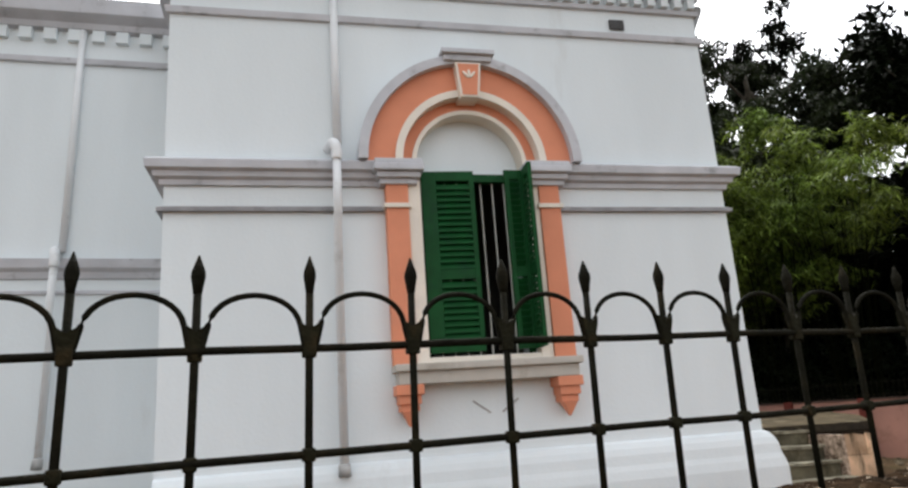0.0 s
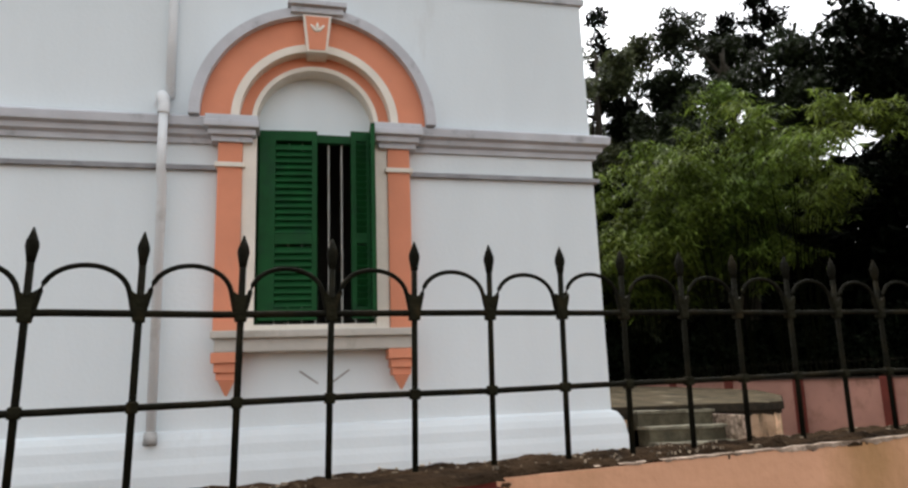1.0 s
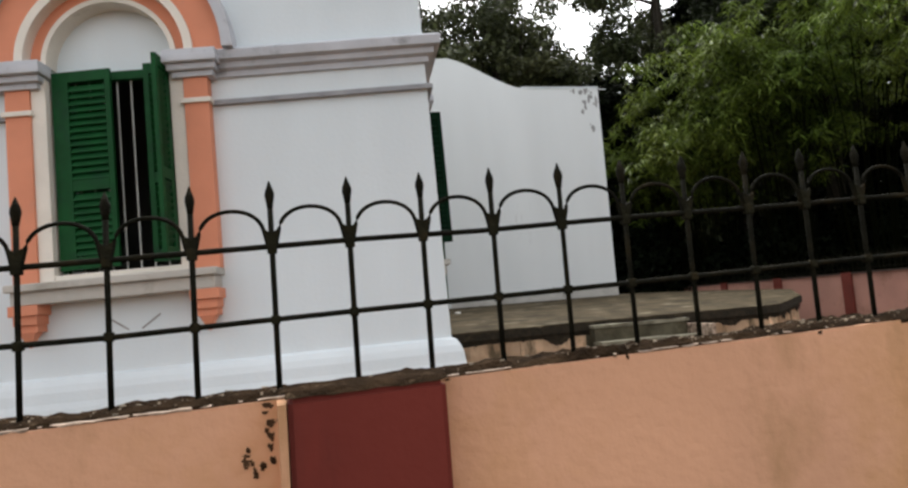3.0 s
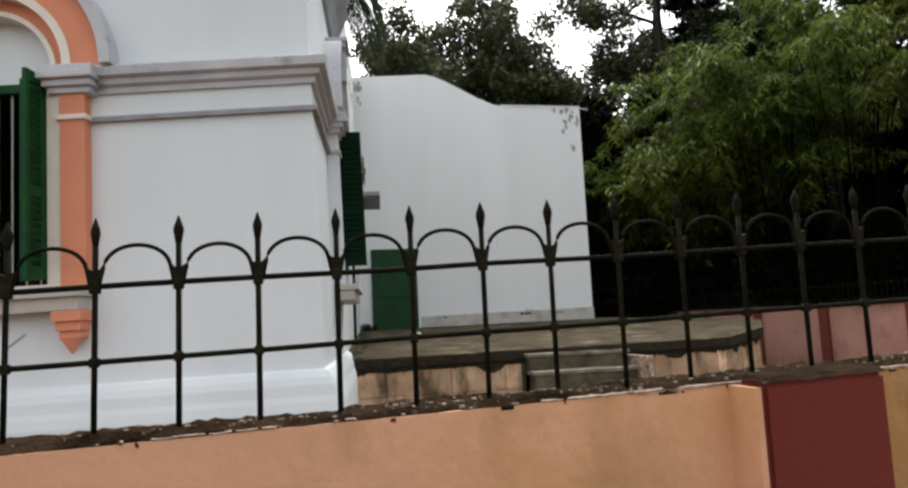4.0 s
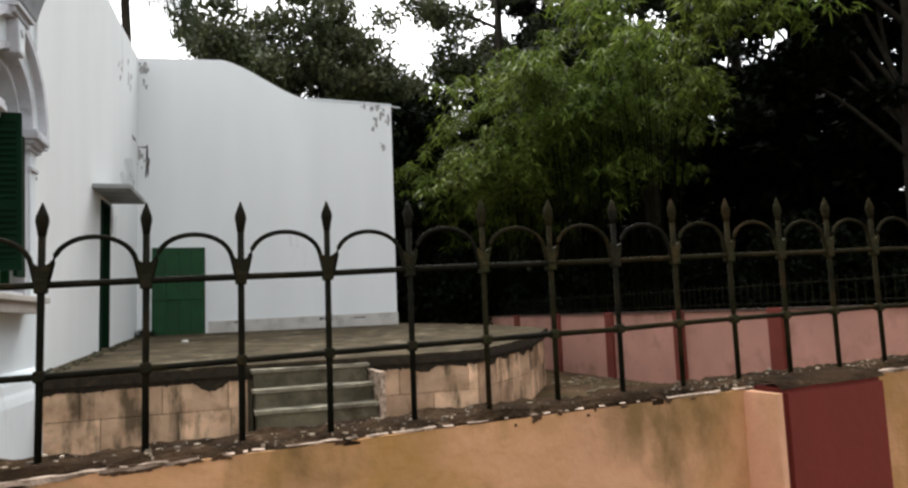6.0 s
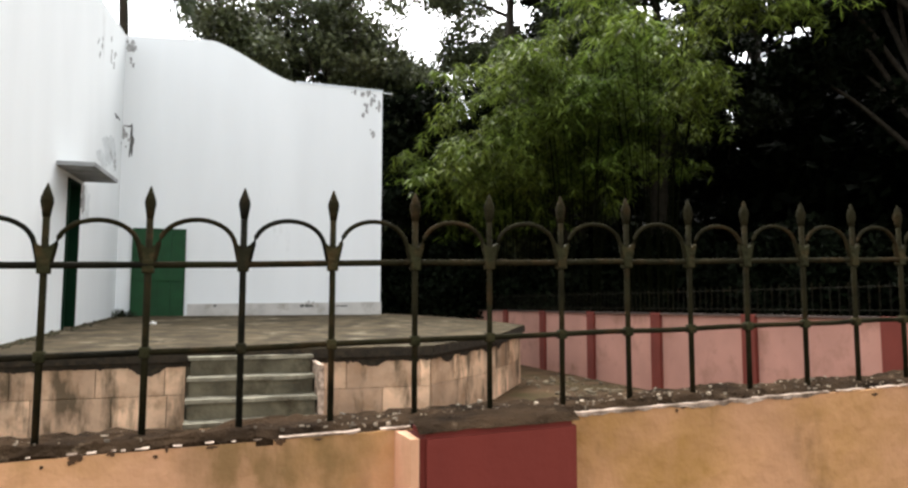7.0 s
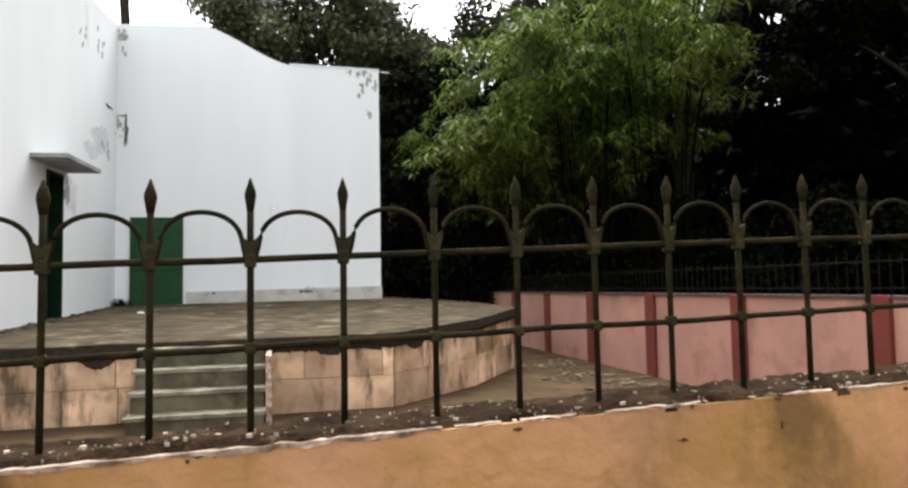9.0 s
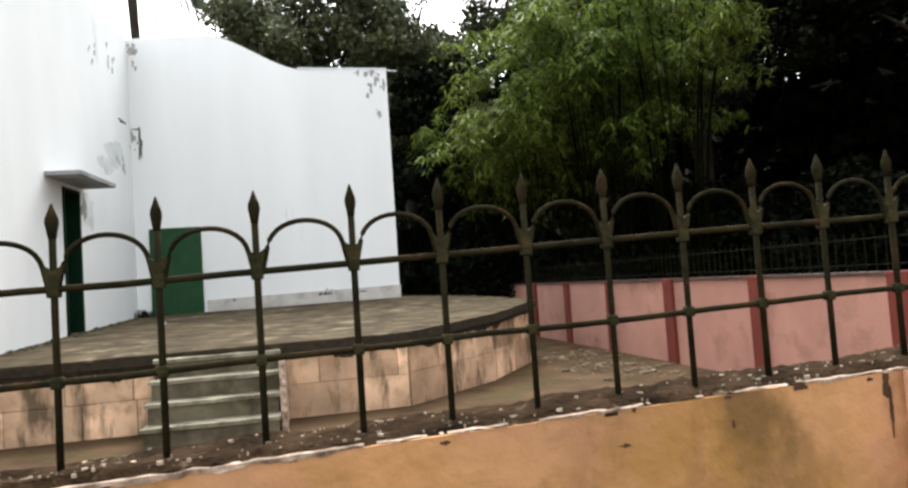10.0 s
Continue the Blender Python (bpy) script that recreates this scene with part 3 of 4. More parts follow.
tube(bm, [(6.1, 0.1, 7.225), (6.48, 0.1, 7.20)], [0.014, 0.014], 8)
part("rod", bm, PIPE, annex, "thin rod jutting from the coping")
bm = bmesh.new()
upright(bm, [(1.58, 1.25), (6.22, 1.25), (6.22, 1.72), (1.58, 1.66)], -0.025, 0.0)
part("base_band", bm, material("grey_base_plaster", (0.52, 0.50, 0.46), 0.9, 0.2, 2.5, (0.28, 0.25, 0.2), 0.4, 2.0), annex, "dirty grey plaster base band")
dr = thing("door_1", "closed plain green plank door in the annex wall", "door", kind="structure", m=AM)
bm = bmesh.new()
for k in range(4):
    box(bm, 0.38 + k * 0.272, 0.38 + k * 0.272 + 0.269, -0.05, -0.01, 1.36, 3.40, 0.004)
part("leaf", bm, DOORGREEN, dr)
part("ledge", boxes((0.40, 1.45, -0.075, -0.05, 2.2, 2.32), bevel=0.004), DOORGREEN, dr)
part("door_frame", boxes((0.34, 0.38, -0.06, 0.0, 1.36, 3.43), (1.468, 1.508, -0.06, 0.0, 1.36, 3.43), (0.38, 1.468, -0.06, 0.0, 3.40, 3.43)), DOORGREEN, dr)
# damp patches with ragged outlines
rng = random.Random(5)


def blot(parent, m, x, z, w, h, n, mat, name="damp_patch"):
    for k in range(n):
        bm = bmesh.new()
        px_, pz_ = x + rng.uniform(-w, w), z + rng.uniform(-h, h)
        r = rng.uniform(0.02, 0.07)
        pts = [(px_ + r * rng.uniform(0.45, 1.1) * math.cos(a) * 0.8, pz_ + r * rng.uniform(0.6, 1.7) * math.sin(a)) for a in [2 * math.pi * i / 11 for i in range(11)]]
        upright(bm, pts, -0.004 - 0.0006 * k, 0.0)
        ob = part(name, bm, mat, parent)
        ob.matrix_local = m


I4 = Matrix.Identity(4)
blot(annex, I4, 5.85, 6.75, 0.2, 0.22, 9, STAIN)
blot(annex, I4, 5.75, 7.12, 0.38, 0.04, 12, STAIN)
blot(annex, I4, 6.0, 6.5, 0.12, 0.5, 8, STAIN)
blot(annex, I4, 4.6, 1.66, 0.35, 0.05, 6, STAIN)
blot(annex, I4, 0.12, 7.6, 0.1, 0.3, 6, STAIN)
blot(annex, I4, 0.10, 5.6, 0.08, 0.35, 7, STAIN)
blot(house, S0, 11.8, 5.7, 0.3, 0.3, 7, STAIN)
blot(house, S0, 10.6, 7.2, 0.25, 0.35, 6, STAIN)
blot(house, S0, 9.6, 6.9, 0.3, 0.25, 7, STAIN)
blot(house, S0, 10.9, 5.0, 0.35, 0.3, 9, STAIN)


def stain(parent, m, x, z, w, h, mat, name="damp_patch", y=-0.004):
    """One broad damp patch with a wandering outline."""
    bm = bmesh.new()
    pts = []
    for i in range(40):
        a = 2 * math.pi * i / 40
        q = max(0.35, 0.8 + 0.7 * noise.noise((x * 3 + 1.3 * math.cos(a), z * 3 + 1.3 * math.sin(a), 4.0)) + 0.25 * noise.noise((x * 7 + 6 * math.cos(a), z * 7 + 6 * math.sin(a), 1.0)))
        pts.append((x + w * q * math.cos(a), z + h * q * math.sin(a)))
    upright(bm, pts, y, 0.0)
    ob = part(name, bm, mat, parent)
    ob.matrix_local = m


CRACK = material("dark_crack", (0.10, 0.10, 0.09), 0.95, 0.4, 9.0)
PALEDAMP = material("pale_damp_stain", (0.66, 0.69, 0.69), 0.95, 0.12, 4.0, (0.46, 0.47, 0.46), 0.4, 3.0)
stain(annex, I4, 0.22, 5.45, 0.05, 0.42, CRACK, "crack")
stain(annex, I4, 0.14, 5.84, 0.13, 0.035, CRACK, "crack")
stain(annex, I4, 0.14, 7.75, 0.12, 0.14, STAIN)
for dx, w, h in ((4.25, 0.06, 0.05), (4.36, 0.05, 0.06), (4.45, 0.07, 0.04), (5.2, 0.20, 0.02), (2.2, 0.05, 0.03)):
    stain(annex, I4, dx, 1.62, w, h, CRACK, "damp_patch", -0.031)
stain(house, S0, 11.2, 5.9, 0.28, 0.05, CRACK, "crack")
stain(house, S0, 10.7, 5.0, 0.75, 0.35, PALEDAMP)
stain(house, S0, 10.0, 4.7, 0.5, 0.2, PALEDAMP, "damp_patch", -0.005)
stain(house, S0, 9.0, 3.55, 0.35, 0.4, PALEDAMP)
stain(house, S0, 8.72, 3.6, 0.13, 0.32, STAIN, "damp_patch", -0.008)

# ---- terrace and steps ----
STONE_X, STONE_Y = 7.72, 13.1
WEED_X, WEED_Y = 6.78, 15.85
TPTS = [(5.95, 7.98), (11.85, 7.98), (13.5, 9.55), (14.9, 11.62), (14.5, 13.8), (13.1, 16.3), (5.8, 16.3)]


def tz(x, y):
    return 1.045 + 0.042 * (y - 8) + 0.006 * (x - 8)


terrace = thing("terrace", "raised mossy cement terrace with peeling peach block walls", "terrace", kind="structure")
bm = bmesh.new()
prism(bm, TPTS, lambda x, y: tz(x, y) - 0.11, tz)
for v in bm.verts:
    v.co.x += rng.uniform(-0.01, 0.01)
part("slab", bm, STONE, terrace, "mossy worn cement slab")
inner = [(6.0, 8.06), (11.82, 8.06), (13.43, 9.60), (14.8, 11.64), (14.4, 13.8), (13.0, 16.2), (5.9, 16.2)]
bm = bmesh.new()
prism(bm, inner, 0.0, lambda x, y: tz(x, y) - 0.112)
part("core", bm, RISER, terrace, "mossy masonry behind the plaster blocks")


def block_face(a, b, rows, zt, zb, cols):
    """Plastered blocks along the foot of the terrace from a to b."""
    A, B = Vector(a), Vector(b)
    d = (B - A).normalized()
    ln = (B - A).length
    for r in range(rows):
        x = 0.0
        while x < ln - 0.05:
            w = min(rng.uniform(0.45, 1.15), ln - x)
            bm = bmesh.new()
            h0, h1 = zb + (zt - zb) * r / rows, zb + (zt - zb) * (r + 1) / rows
            box(bm, x + 0.004, x + w - 0.004, -0.012 - rng.uniform(0, 0.018), 0.06, h0 + 0.003, h1 - 0.003, 0.006)
            ob = part("block", bm, PEEL, terrace)
            ob.matrix_local = Matrix.Translation((A.x, A.y, 0)) @ Matrix.Rotation(math.atan2(d.y, d.x), 4, "Z")
            x += w


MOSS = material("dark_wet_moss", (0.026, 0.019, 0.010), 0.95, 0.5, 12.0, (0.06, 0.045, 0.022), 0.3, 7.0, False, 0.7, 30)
bm = bmesh.new()
dist = 0.0
for (ax, ay), (bx, by) in zip(TPTS[:3], TPTS[1:4]):
    d = Vector((bx - ax, by - ay, 0))
    n = int(d.length / 0.02)
    out = Vector((d.y, -d.x, 0)).normalized()
    old = None
    for i in range(n + 1):
        c = Vector((ax, ay, 0)) + d * (i / n)
        u = dist + d.length * i / n
        zt = tz(c.x, c.y)
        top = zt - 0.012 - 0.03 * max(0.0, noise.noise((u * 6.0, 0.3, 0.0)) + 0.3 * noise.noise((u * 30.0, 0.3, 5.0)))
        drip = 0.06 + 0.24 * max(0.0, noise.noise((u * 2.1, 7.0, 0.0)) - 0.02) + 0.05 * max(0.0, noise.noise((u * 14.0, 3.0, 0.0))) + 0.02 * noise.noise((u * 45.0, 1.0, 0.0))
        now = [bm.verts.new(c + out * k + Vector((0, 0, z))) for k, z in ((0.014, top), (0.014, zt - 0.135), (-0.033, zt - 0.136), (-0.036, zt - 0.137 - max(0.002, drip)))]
        if old:
            for k in range(3):
                bm.faces.new((old[k], now[k], now[k + 1], old[k + 1]))
        old = now
    dist += d.length
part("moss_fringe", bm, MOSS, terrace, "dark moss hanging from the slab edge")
r2 = random.Random(21)
bm = bmesh.new()
for k in range(150):
    y = 8.0 + 7.6 * r2.random() ** 1.6
    x = 5.79 + 0.076 * (y - 4.4) + abs(r2.gauss(0, 0.10)) + 0.02
    q = bmesh.ops.create_icosphere(bm, subdivisions=1, radius=0.012 + 0.05 * r2.random() ** 2)
    for v in q["verts"]:
        v.co *= r2.uniform(0.7, 1.25)
        v.co.z *= 0.75
        v.co += Vector((x, y, tz(x, y) + 0.008))
me = bpy.data.meshes.new("moss_and_litter")
bm.to_mesh(me)
bm.free()
me.materials.append(material("moss_and_crumbs", (0.05, 0.045, 0.022), 0.97, 0.5, 20.0, (0.18, 0.15, 0.10), 0.3, 14.0, False, 0.6, 40, rand=0.5, island=True))
tagged(new("moss_and_litter", me), "dark moss and crumbled plaster along the wall foot", "moss", kind="stuff")
bm = bmesh.new()
bmesh.ops.create_icosphere(bm, subdivisions=2, radius=0.05)
for v in bm.verts:
    v.co = Vector((v.co.x * 1.5, v.co.y, v.co.z * 0.6)) * (1 + 0.25 * noise.noise(v.co * 30.0)) + Vector((STONE_X, STONE_Y, tz(STONE_X, STONE_Y) + 0.022))
tagged(finish("stone", bm, material("white_lime_stone", (0.75, 0.74, 0.70), 0.9, 0.15, 20.0), smooth=True), "small white stone lying on the terrace", "stone")
weed = thing("weed", "dark dry weed tuft growing at the wall foot", "weed")
rw = random.Random(31)
bm = bmesh.new()
for k in range(150):
    a, q = rw.uniform(0, 6.28), abs(rw.gauss(0, 0.22))
    x, y = WEED_X + q * math.cos(a), WEED_Y + 0.35 * q * math.sin(a)
    h, b = rw.uniform(0.06, 0.24) * (1 - min(0.7, q)), rw.uniform(0, 6.28)
    base, lean = Vector((x, y, tz(x, y) - 0.01)), Vector((math.cos(b), math.sin(b), 0)) * h * rw.uniform(0.2, 0.7)
    e = Vector((-math.sin(b), math.cos(b), 0)) * 0.009
    v = [bm.verts.new(c) for c in (base - e, base + e, base + lean * 0.5 + Vector((0, 0, h * 0.7)) + e, base + lean + Vector((0, 0, h)), base + lean * 0.5 + Vector((0, 0, h * 0.7)) - e)]
    bm.faces.new((v[0], v[1], v[2], v[4]))
    bm.faces.new((v[4], v[2], v[3]))
tagged(part("blades", bm, HIGHLEAF, weed), kind="stuff")
block_face((6.01, 8.05), (8.55, 8.05), 2, 0.93, 0.05, 5)
block_face((10.15, 8.05), (11.82, 8.05), 2, 0.94, 0.05, 4)
block_face((11.84, 8.06), (13.44, 9.60), 2, 0.97, 0.05, 4)
block_face((13.45, 9.62), (14.8, 11.64), 2, 1.04, 0.05, 4)
stairs = thing("steps", "worn grey cement steps up to the terrace", "steps")
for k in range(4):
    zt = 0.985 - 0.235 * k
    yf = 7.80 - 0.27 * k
    # riser base is darker than the tread's, to set the steps apart
    part("riser", boxes((8.61, 10.11, yf + 0.03, 8.04, 0.05, zt - 0.045), bevel=0.01), RISER, stairs, "mossy riser toned darker than the treads")
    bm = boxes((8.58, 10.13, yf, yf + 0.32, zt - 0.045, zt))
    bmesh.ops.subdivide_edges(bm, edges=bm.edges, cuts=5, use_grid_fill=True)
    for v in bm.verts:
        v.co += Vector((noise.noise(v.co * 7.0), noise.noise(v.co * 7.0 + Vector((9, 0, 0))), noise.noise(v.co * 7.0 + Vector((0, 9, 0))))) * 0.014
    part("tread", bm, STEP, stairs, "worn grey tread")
part("cheek", boxes((10.13, 10.20, 7.2, 8.04, 0.05, 0.90), bevel=0.01), FLAKE, stairs)

# ---- side boundary wall with pilasters and railing ----
bwall = thing("side_boundary_wall", "faded pink boundary wall with maroon pilasters and a dark iron railing on top", "wall", kind="structure")
bm = boxes((16.65, 16.87, 0.12, 26.0, 0.0, 1.47), bevel=0.01)
part("panel_wall", bm, PINK, bwall)
part("coping", boxes((16.61, 16.91, 0.12, 26.0, 1.47, 1.50)), material("dark_coping", (0.07, 0.045, 0.035), 0.9, 0.3, 3.0), bwall)
pm = bpy.data.meshes.new("pilaster")
bm = boxes((16.59, 16.65, -0.145, 0.145, 0.0, 1.505), bevel=0.008)
bm.to_mesh(pm)
bm.free()
pm.materials.append(MAROON)
for k in range(9):
    share("pilaster", pm, bwall, (0, 2.27 + 2.41 * k, 0))
rm = bpy.data.meshes.new("baluster")
bm = bmesh.new()
tube(bm, [(16.76, 0, 1.50), (16.76, 0, 1.95)], [0.006, 0.006], 6)
bm.to_mesh(rm)
bm.free()
rm.materials.append(IRON)
for k in range(120):
    share("baluster", rm, bwall, (0, 0.3 + 0.15 * k, 0))
for z in (1.58, 1.88):
    bm = bmesh.new()
    tube(bm, [(16.76, 0.2, z), (16.76, 18.4, z)], [0.008, 0.008], 6)
    part("rail", bm, IRON, bwall)

# rubble by the side wall
bm = bmesh.new()
for k in range(220):
    x, y = rng.gauss(15.6, 0.55), rng.uniform(8.2, 12.5)
    r = 0.015 + 0.06 * rng.random() ** 2
    q = bmesh.ops.create_icosphere(bm, subdivisions=1, radius=r)
    bmesh.ops.transform(bm, verts=q["verts"], matrix=Matrix.Translation((x, y, 0.05 + r * 0.3)) @ Matrix.Rotation(rng.uniform(0, 6), 4, "Z") @ Matrix.Diagonal((1.4, 0.8, 0.5, 1)))
me = bpy.data.meshes.new("rubble")
bm.to_mesh(me)
bm.free()
me.materials.append(RUBBLE)
heap = tagged(new("rubble", me), "pale broken rubble and leaf litter on the ground", "rubble", kind="stuff")

# ---- street boundary wall ----
swall = thing("street_wall", "low peach boundary wall with dark red painted piers and a broken mossy top", "wall", kind="structure")
X0, X1 = -6.0, 16.9
for xa, xb, paint in ((X0, 7.0, PEACH), (7.0, 9.56, PEACH2), (9.56, X1, PEACH3)):
    bm = bmesh.new()
    prism(bm, [(xa, -0.085), (xb, -0.085), (xb, 0.13), (xa, 0.13)], lambda x, y: street(x) - 0.2, lambda x, y: 1.238 + rise(x))
    part("panel_wall", bm, paint, swall)


def coping_z(x, y):
    return 1.254 + rise(x) + noise.noise((x * 5.0, y * 9.0, 0.0)) * 0.012 + noise.noise((x * 17.0, y * 23.0, 3.0)) * 0.010 + noise.noise((x * 48.0, y * 48.0, 1.0)) * 0.006



# ragged coping: a rough strip
nx, ny = 1100, 9
bm = bmesh.new()
rows = []
for i in range(nx + 1):
    x = X0 + (X1 - X0) * i / nx
    row = []
    for j in range(ny + 1):
        y = -0.082 + 0.208 * j / ny
        edge = 0.014 if j in (0, ny) else 0.0
        yy = y + (noise.noise((x * 11.0, 5.0, y)) * 0.010 if j in (0, ny) else 0)
        row.append(bm.verts.new((x, yy, coping_z(x, y) - edge)))
    rows.append(row)
for a, b in zip(rows, rows[1:]):
    for j in range(ny):
        bm.faces.new((a[j], b[j], b[j + 1], a[j + 1]))
for j in (0, ny):
    low = [bm.verts.new((r[j].co.x, r[j].co.y, 1.228 + rise(r[j].co.x))) for r in rows]
    for i in range(nx):
        bm.faces.new((rows[i][j], rows[i + 1][j], low[i + 1], low[i]))
part("coping", bm, COPING, swall, "broken mossy cement coping")
# flaked pale edge along the street side: a ragged ribbon
bm = bmesh.new()
n = 2600
old = None
for i in range(n + 1):
    x = X0 + (X1 - X0) * i / n
    v = noise.noise((x * 2.3, 1.7, 0.4)) + 0.6 * noise.noise((x * 9.0, 4.1, 2.0)) + 0.5 * noise.noise((x * 40.0, 2.2, 6.0))
    h = max(0.0, 0.003 + 0.013 * v)
    zt = 1.243 + rise(x) + 0.003 * noise.noise((x * 25.0, 0.0, 0.0))
    now = [bm.verts.new((x, -0.078, zt + 0.002)), bm.verts.new((x, -0.0885, zt)), bm.verts.new((x, -0.0875, zt - h)), bm.verts.new((x, -0.083, zt - h - 0.001))]
    if old and h > 0.0005:
        for a in range(3):
            bm.faces.new((old[a], now[a], now[a + 1], old[a + 1]))
    old = now
part("edge", bm, FLAKE, swall, "flaked pale lime edge")
for k in range(-2, 6):
    x = 4.422 + 2.47 * k + (0.11 if k > 2 else 0.0)
    if X0 < x < X1 - 0.5:
        w = 0.372
        pier = bmesh.new()
        prism(pier, [(x, -0.205), (x + w, -0.205), (x + w, -0.075), (x, -0.075)], lambda a, b: street(a) - 0.2, lambda a, b: 1.247 + rise(a))
        bmesh.ops.bevel(pier, geom=list(pier.edges), offset=0.012, segments=2, affect="EDGES")
        ob = part("pier", pier, REDPIER, swall, "dark red painted pier")
        top = bmesh.new()
        g = [[top.verts.new((x - 0.005 + (w + 0.01) * i / 14, -0.203 + 0.125 * j / 5, 1.259 + rise(x + w * i / 14) + 0.008 * (j / 5) + noise.noise((x + i * 0.5, j * 0.7, 2.0)) * 0.006 - (0.012 if j == 0 else 0))) for j in range(6)] for i in range(15)]
        for i in range(14):
            for j in range(5):
                top.faces.new((g[i][j], g[i + 1][j], g[i + 1][j + 1], g[i][j + 1]))
        part("pier_top", top, COPING, swall)
        # peach return strip beside the pier
        st = bmesh.new()
        prism(st, [(x - 0.022, -0.199), (x - 0.003, -0.199), (x - 0.003, -0.07), (x - 0.03, -0.07)], lambda a, b: street(a) - 0.2, lambda a, b: 1.236 + rise(a))
        part("pier_margin", st, PEACH, swall)

MOLD = material("dark_mould", (0.07, 0.035, 0.014), 0.95, 0.4, 20.0)
CHIP = material("pale_chips", (0.30, 0.24, 0.17), 0.9, 0.3, 15.0, (0.08, 0.06, 0.04), 0.4, 12.0, False, 0.3, 30, rand=0.7, island=True)


def smear(x, z, w, h, y=-0.085):
    """One ragged mould stain on the street face."""
    bm = bmesh.new()
    pts = []
    for i in range(44):
        a = 2 * math.pi * i / 44
        q = 0.75 + 0.55 * noise.noise((x * 9 + 1.1 * math.cos(a), z * 9 + 1.1 * math.sin(a), 0.0)) + 0.3 * noise.noise((x * 31 + 5 * math.cos(a), z * 31 + 5 * math.sin(a), 2.0))
        pts.append((x + w * max(0.3, q) * math.cos(a), z + h * max(0.3, q) * math.sin(a)))
    upright(bm, pts, y - 0.002, y + 0.002)
    part("mould_stain", bm, MOLD, swall)


def patch(x, dz, w, h, n):
    for k in range(n):
        smear(x + rng.gauss(0, w), 1.2 + rise(x) - dz + rng.gauss(0, h), rng.uniform(0.004, 0.014), rng.uniform(0.004, 0.013))


patch(4.335, 0.10, 0.014, 0.012, 12)
patch(4.375, 0.02, 0.006, 0.035, 9)
for x, dz, w, h in ((7.75, -0.038, 0.03, 0.012), (7.80, -0.036, 0.04, 0.010), (7.88, -0.040, 0.04, 0.012), (7.95, -0.038, 0.03, 0.009), (7.39, -0.034, 0.014, 0.008), (8.69, -0.034, 0.016, 0.012),
                    (9.74, -0.02, 0.004, 0.04), (9.755, 0.06, 0.004, 0.03), (11.17, 0.04, 0.018, 0.004), (11.44, 0.03, 0.004, 0.012), (11.86, -0.01, 0.012, 0.05),
                    (11.87, 0.06, 0.006, 0.07), (11.62, -0.035, 0.03, 0.012), (8.20, -0.036, 0.02, 0.006), (10.1, -0.036, 0.02, 0.008), (10.45, -0.036, 0.015, 0.01), (2.3, -0.03, 0.02, 0.008)):
    smear(x, 1.2 + rise(x) - dz, w, h)
for k in range(46):
    x = rng.uniform(1.0, 14.0)
    smear(x, 1.2 + rise(x) + rng.uniform(0.022, 0.04), rng.uniform(0.003, 0.014), rng.uniform(0.003, 0.009))
bm = bmesh.new()
for k in range(1900):
    x = rng.uniform(-1.0, 14.5)
    d = noise.noise((x * 1.3, 8.0, 1.0))
    if d < -0.12 and rng.random() < 0.75:
        continue
    r = 0.0012 + 0.0048 * rng.random() ** 2.5
    y = -0.07 + 0.17 * rng.random() ** 1.3
    z = coping_z(x, y) + 0.0015
    a = rng.uniform(0, 6.28)
    tilt = rng.uniform(-0.25, 0.25)
    top = [bm.verts.new((x + 1.6 * r * math.cos(a + t) * rng.uniform(0.6, 1.1), y + r * math.sin(a + t) * rng.uniform(0.6, 1.1), z + 0.001 + tilt * r * math.cos(t))) for t in [2 * math.pi * i / 6 for i in range(6)]]
    low = [bm.verts.new((v.co.x, v.co.y, z - 0.006)) for v in top]
    bm.faces.new(top)
    for i in range(6):
        bm.faces.new((low[i], low[(i + 1) % 6], top[(i + 1) % 6], top[i]))
chips = part("chips", bm, CHIP, swall, "pale cement chips lying on the coping")
tagged(chips, kind="stuff")

# ---- iron railing on the street wall ----
fence = thing("iron_railing", "dark weathered iron railing with arched tops and spear finials", "railing")
G = 0.2
shaft = bpy.data.meshes.new("post")
bm = bmesh.new()
tube(bm, [(0, 0, 1.225), (0, 0, 1.735)], [0.0074, 0.0074], 8)
bm.to_mesh(shaft)
bm.free()
spear = bpy.data.meshes.new("finial")
bm = bmesh.new()
tube(bm, [(0, 0, 1.722), (0, 0, 1.738), (0, 0, 1.754), (0, 0, 1.764), (0, 0, 1.794)], [0.008, 0.0105, 0.0135, 0.0125, 0.0015], 6)
bm.to_mesh(spear)
bm.free()
clasp = bpy.data.meshes.new("clasp")
bm = bmesh.new()
box(bm, -0.0125, 0.0125, -0.0115, 0.0115, 1.602, 1.632, 0.004)
upright(bm, [(-0.0115, 1.630), (0.0115, 1.630), (0.0175, 1.652), (0.019, 1.668), (0.0, 1.655), (-0.019, 1.668), (-0.0175, 1.652)], -0.009, 0.009)
bm.to_mesh(clasp)
bm.free()
arch = bpy.data.meshes.new("arch")
bm = bmesh.new()
pts = [(0.006, 0, 1.608), (0.012, 0, 1.630)] + [(0.1 - 0.082 * math.cos(a), 0, 1.645 + 0.075 * math.sin(a) ** 0.8) for a in [math.pi * i / 16 for i in range(1, 16)]] + [(0.188, 0, 1.630), (0.194, 0, 1.608)]
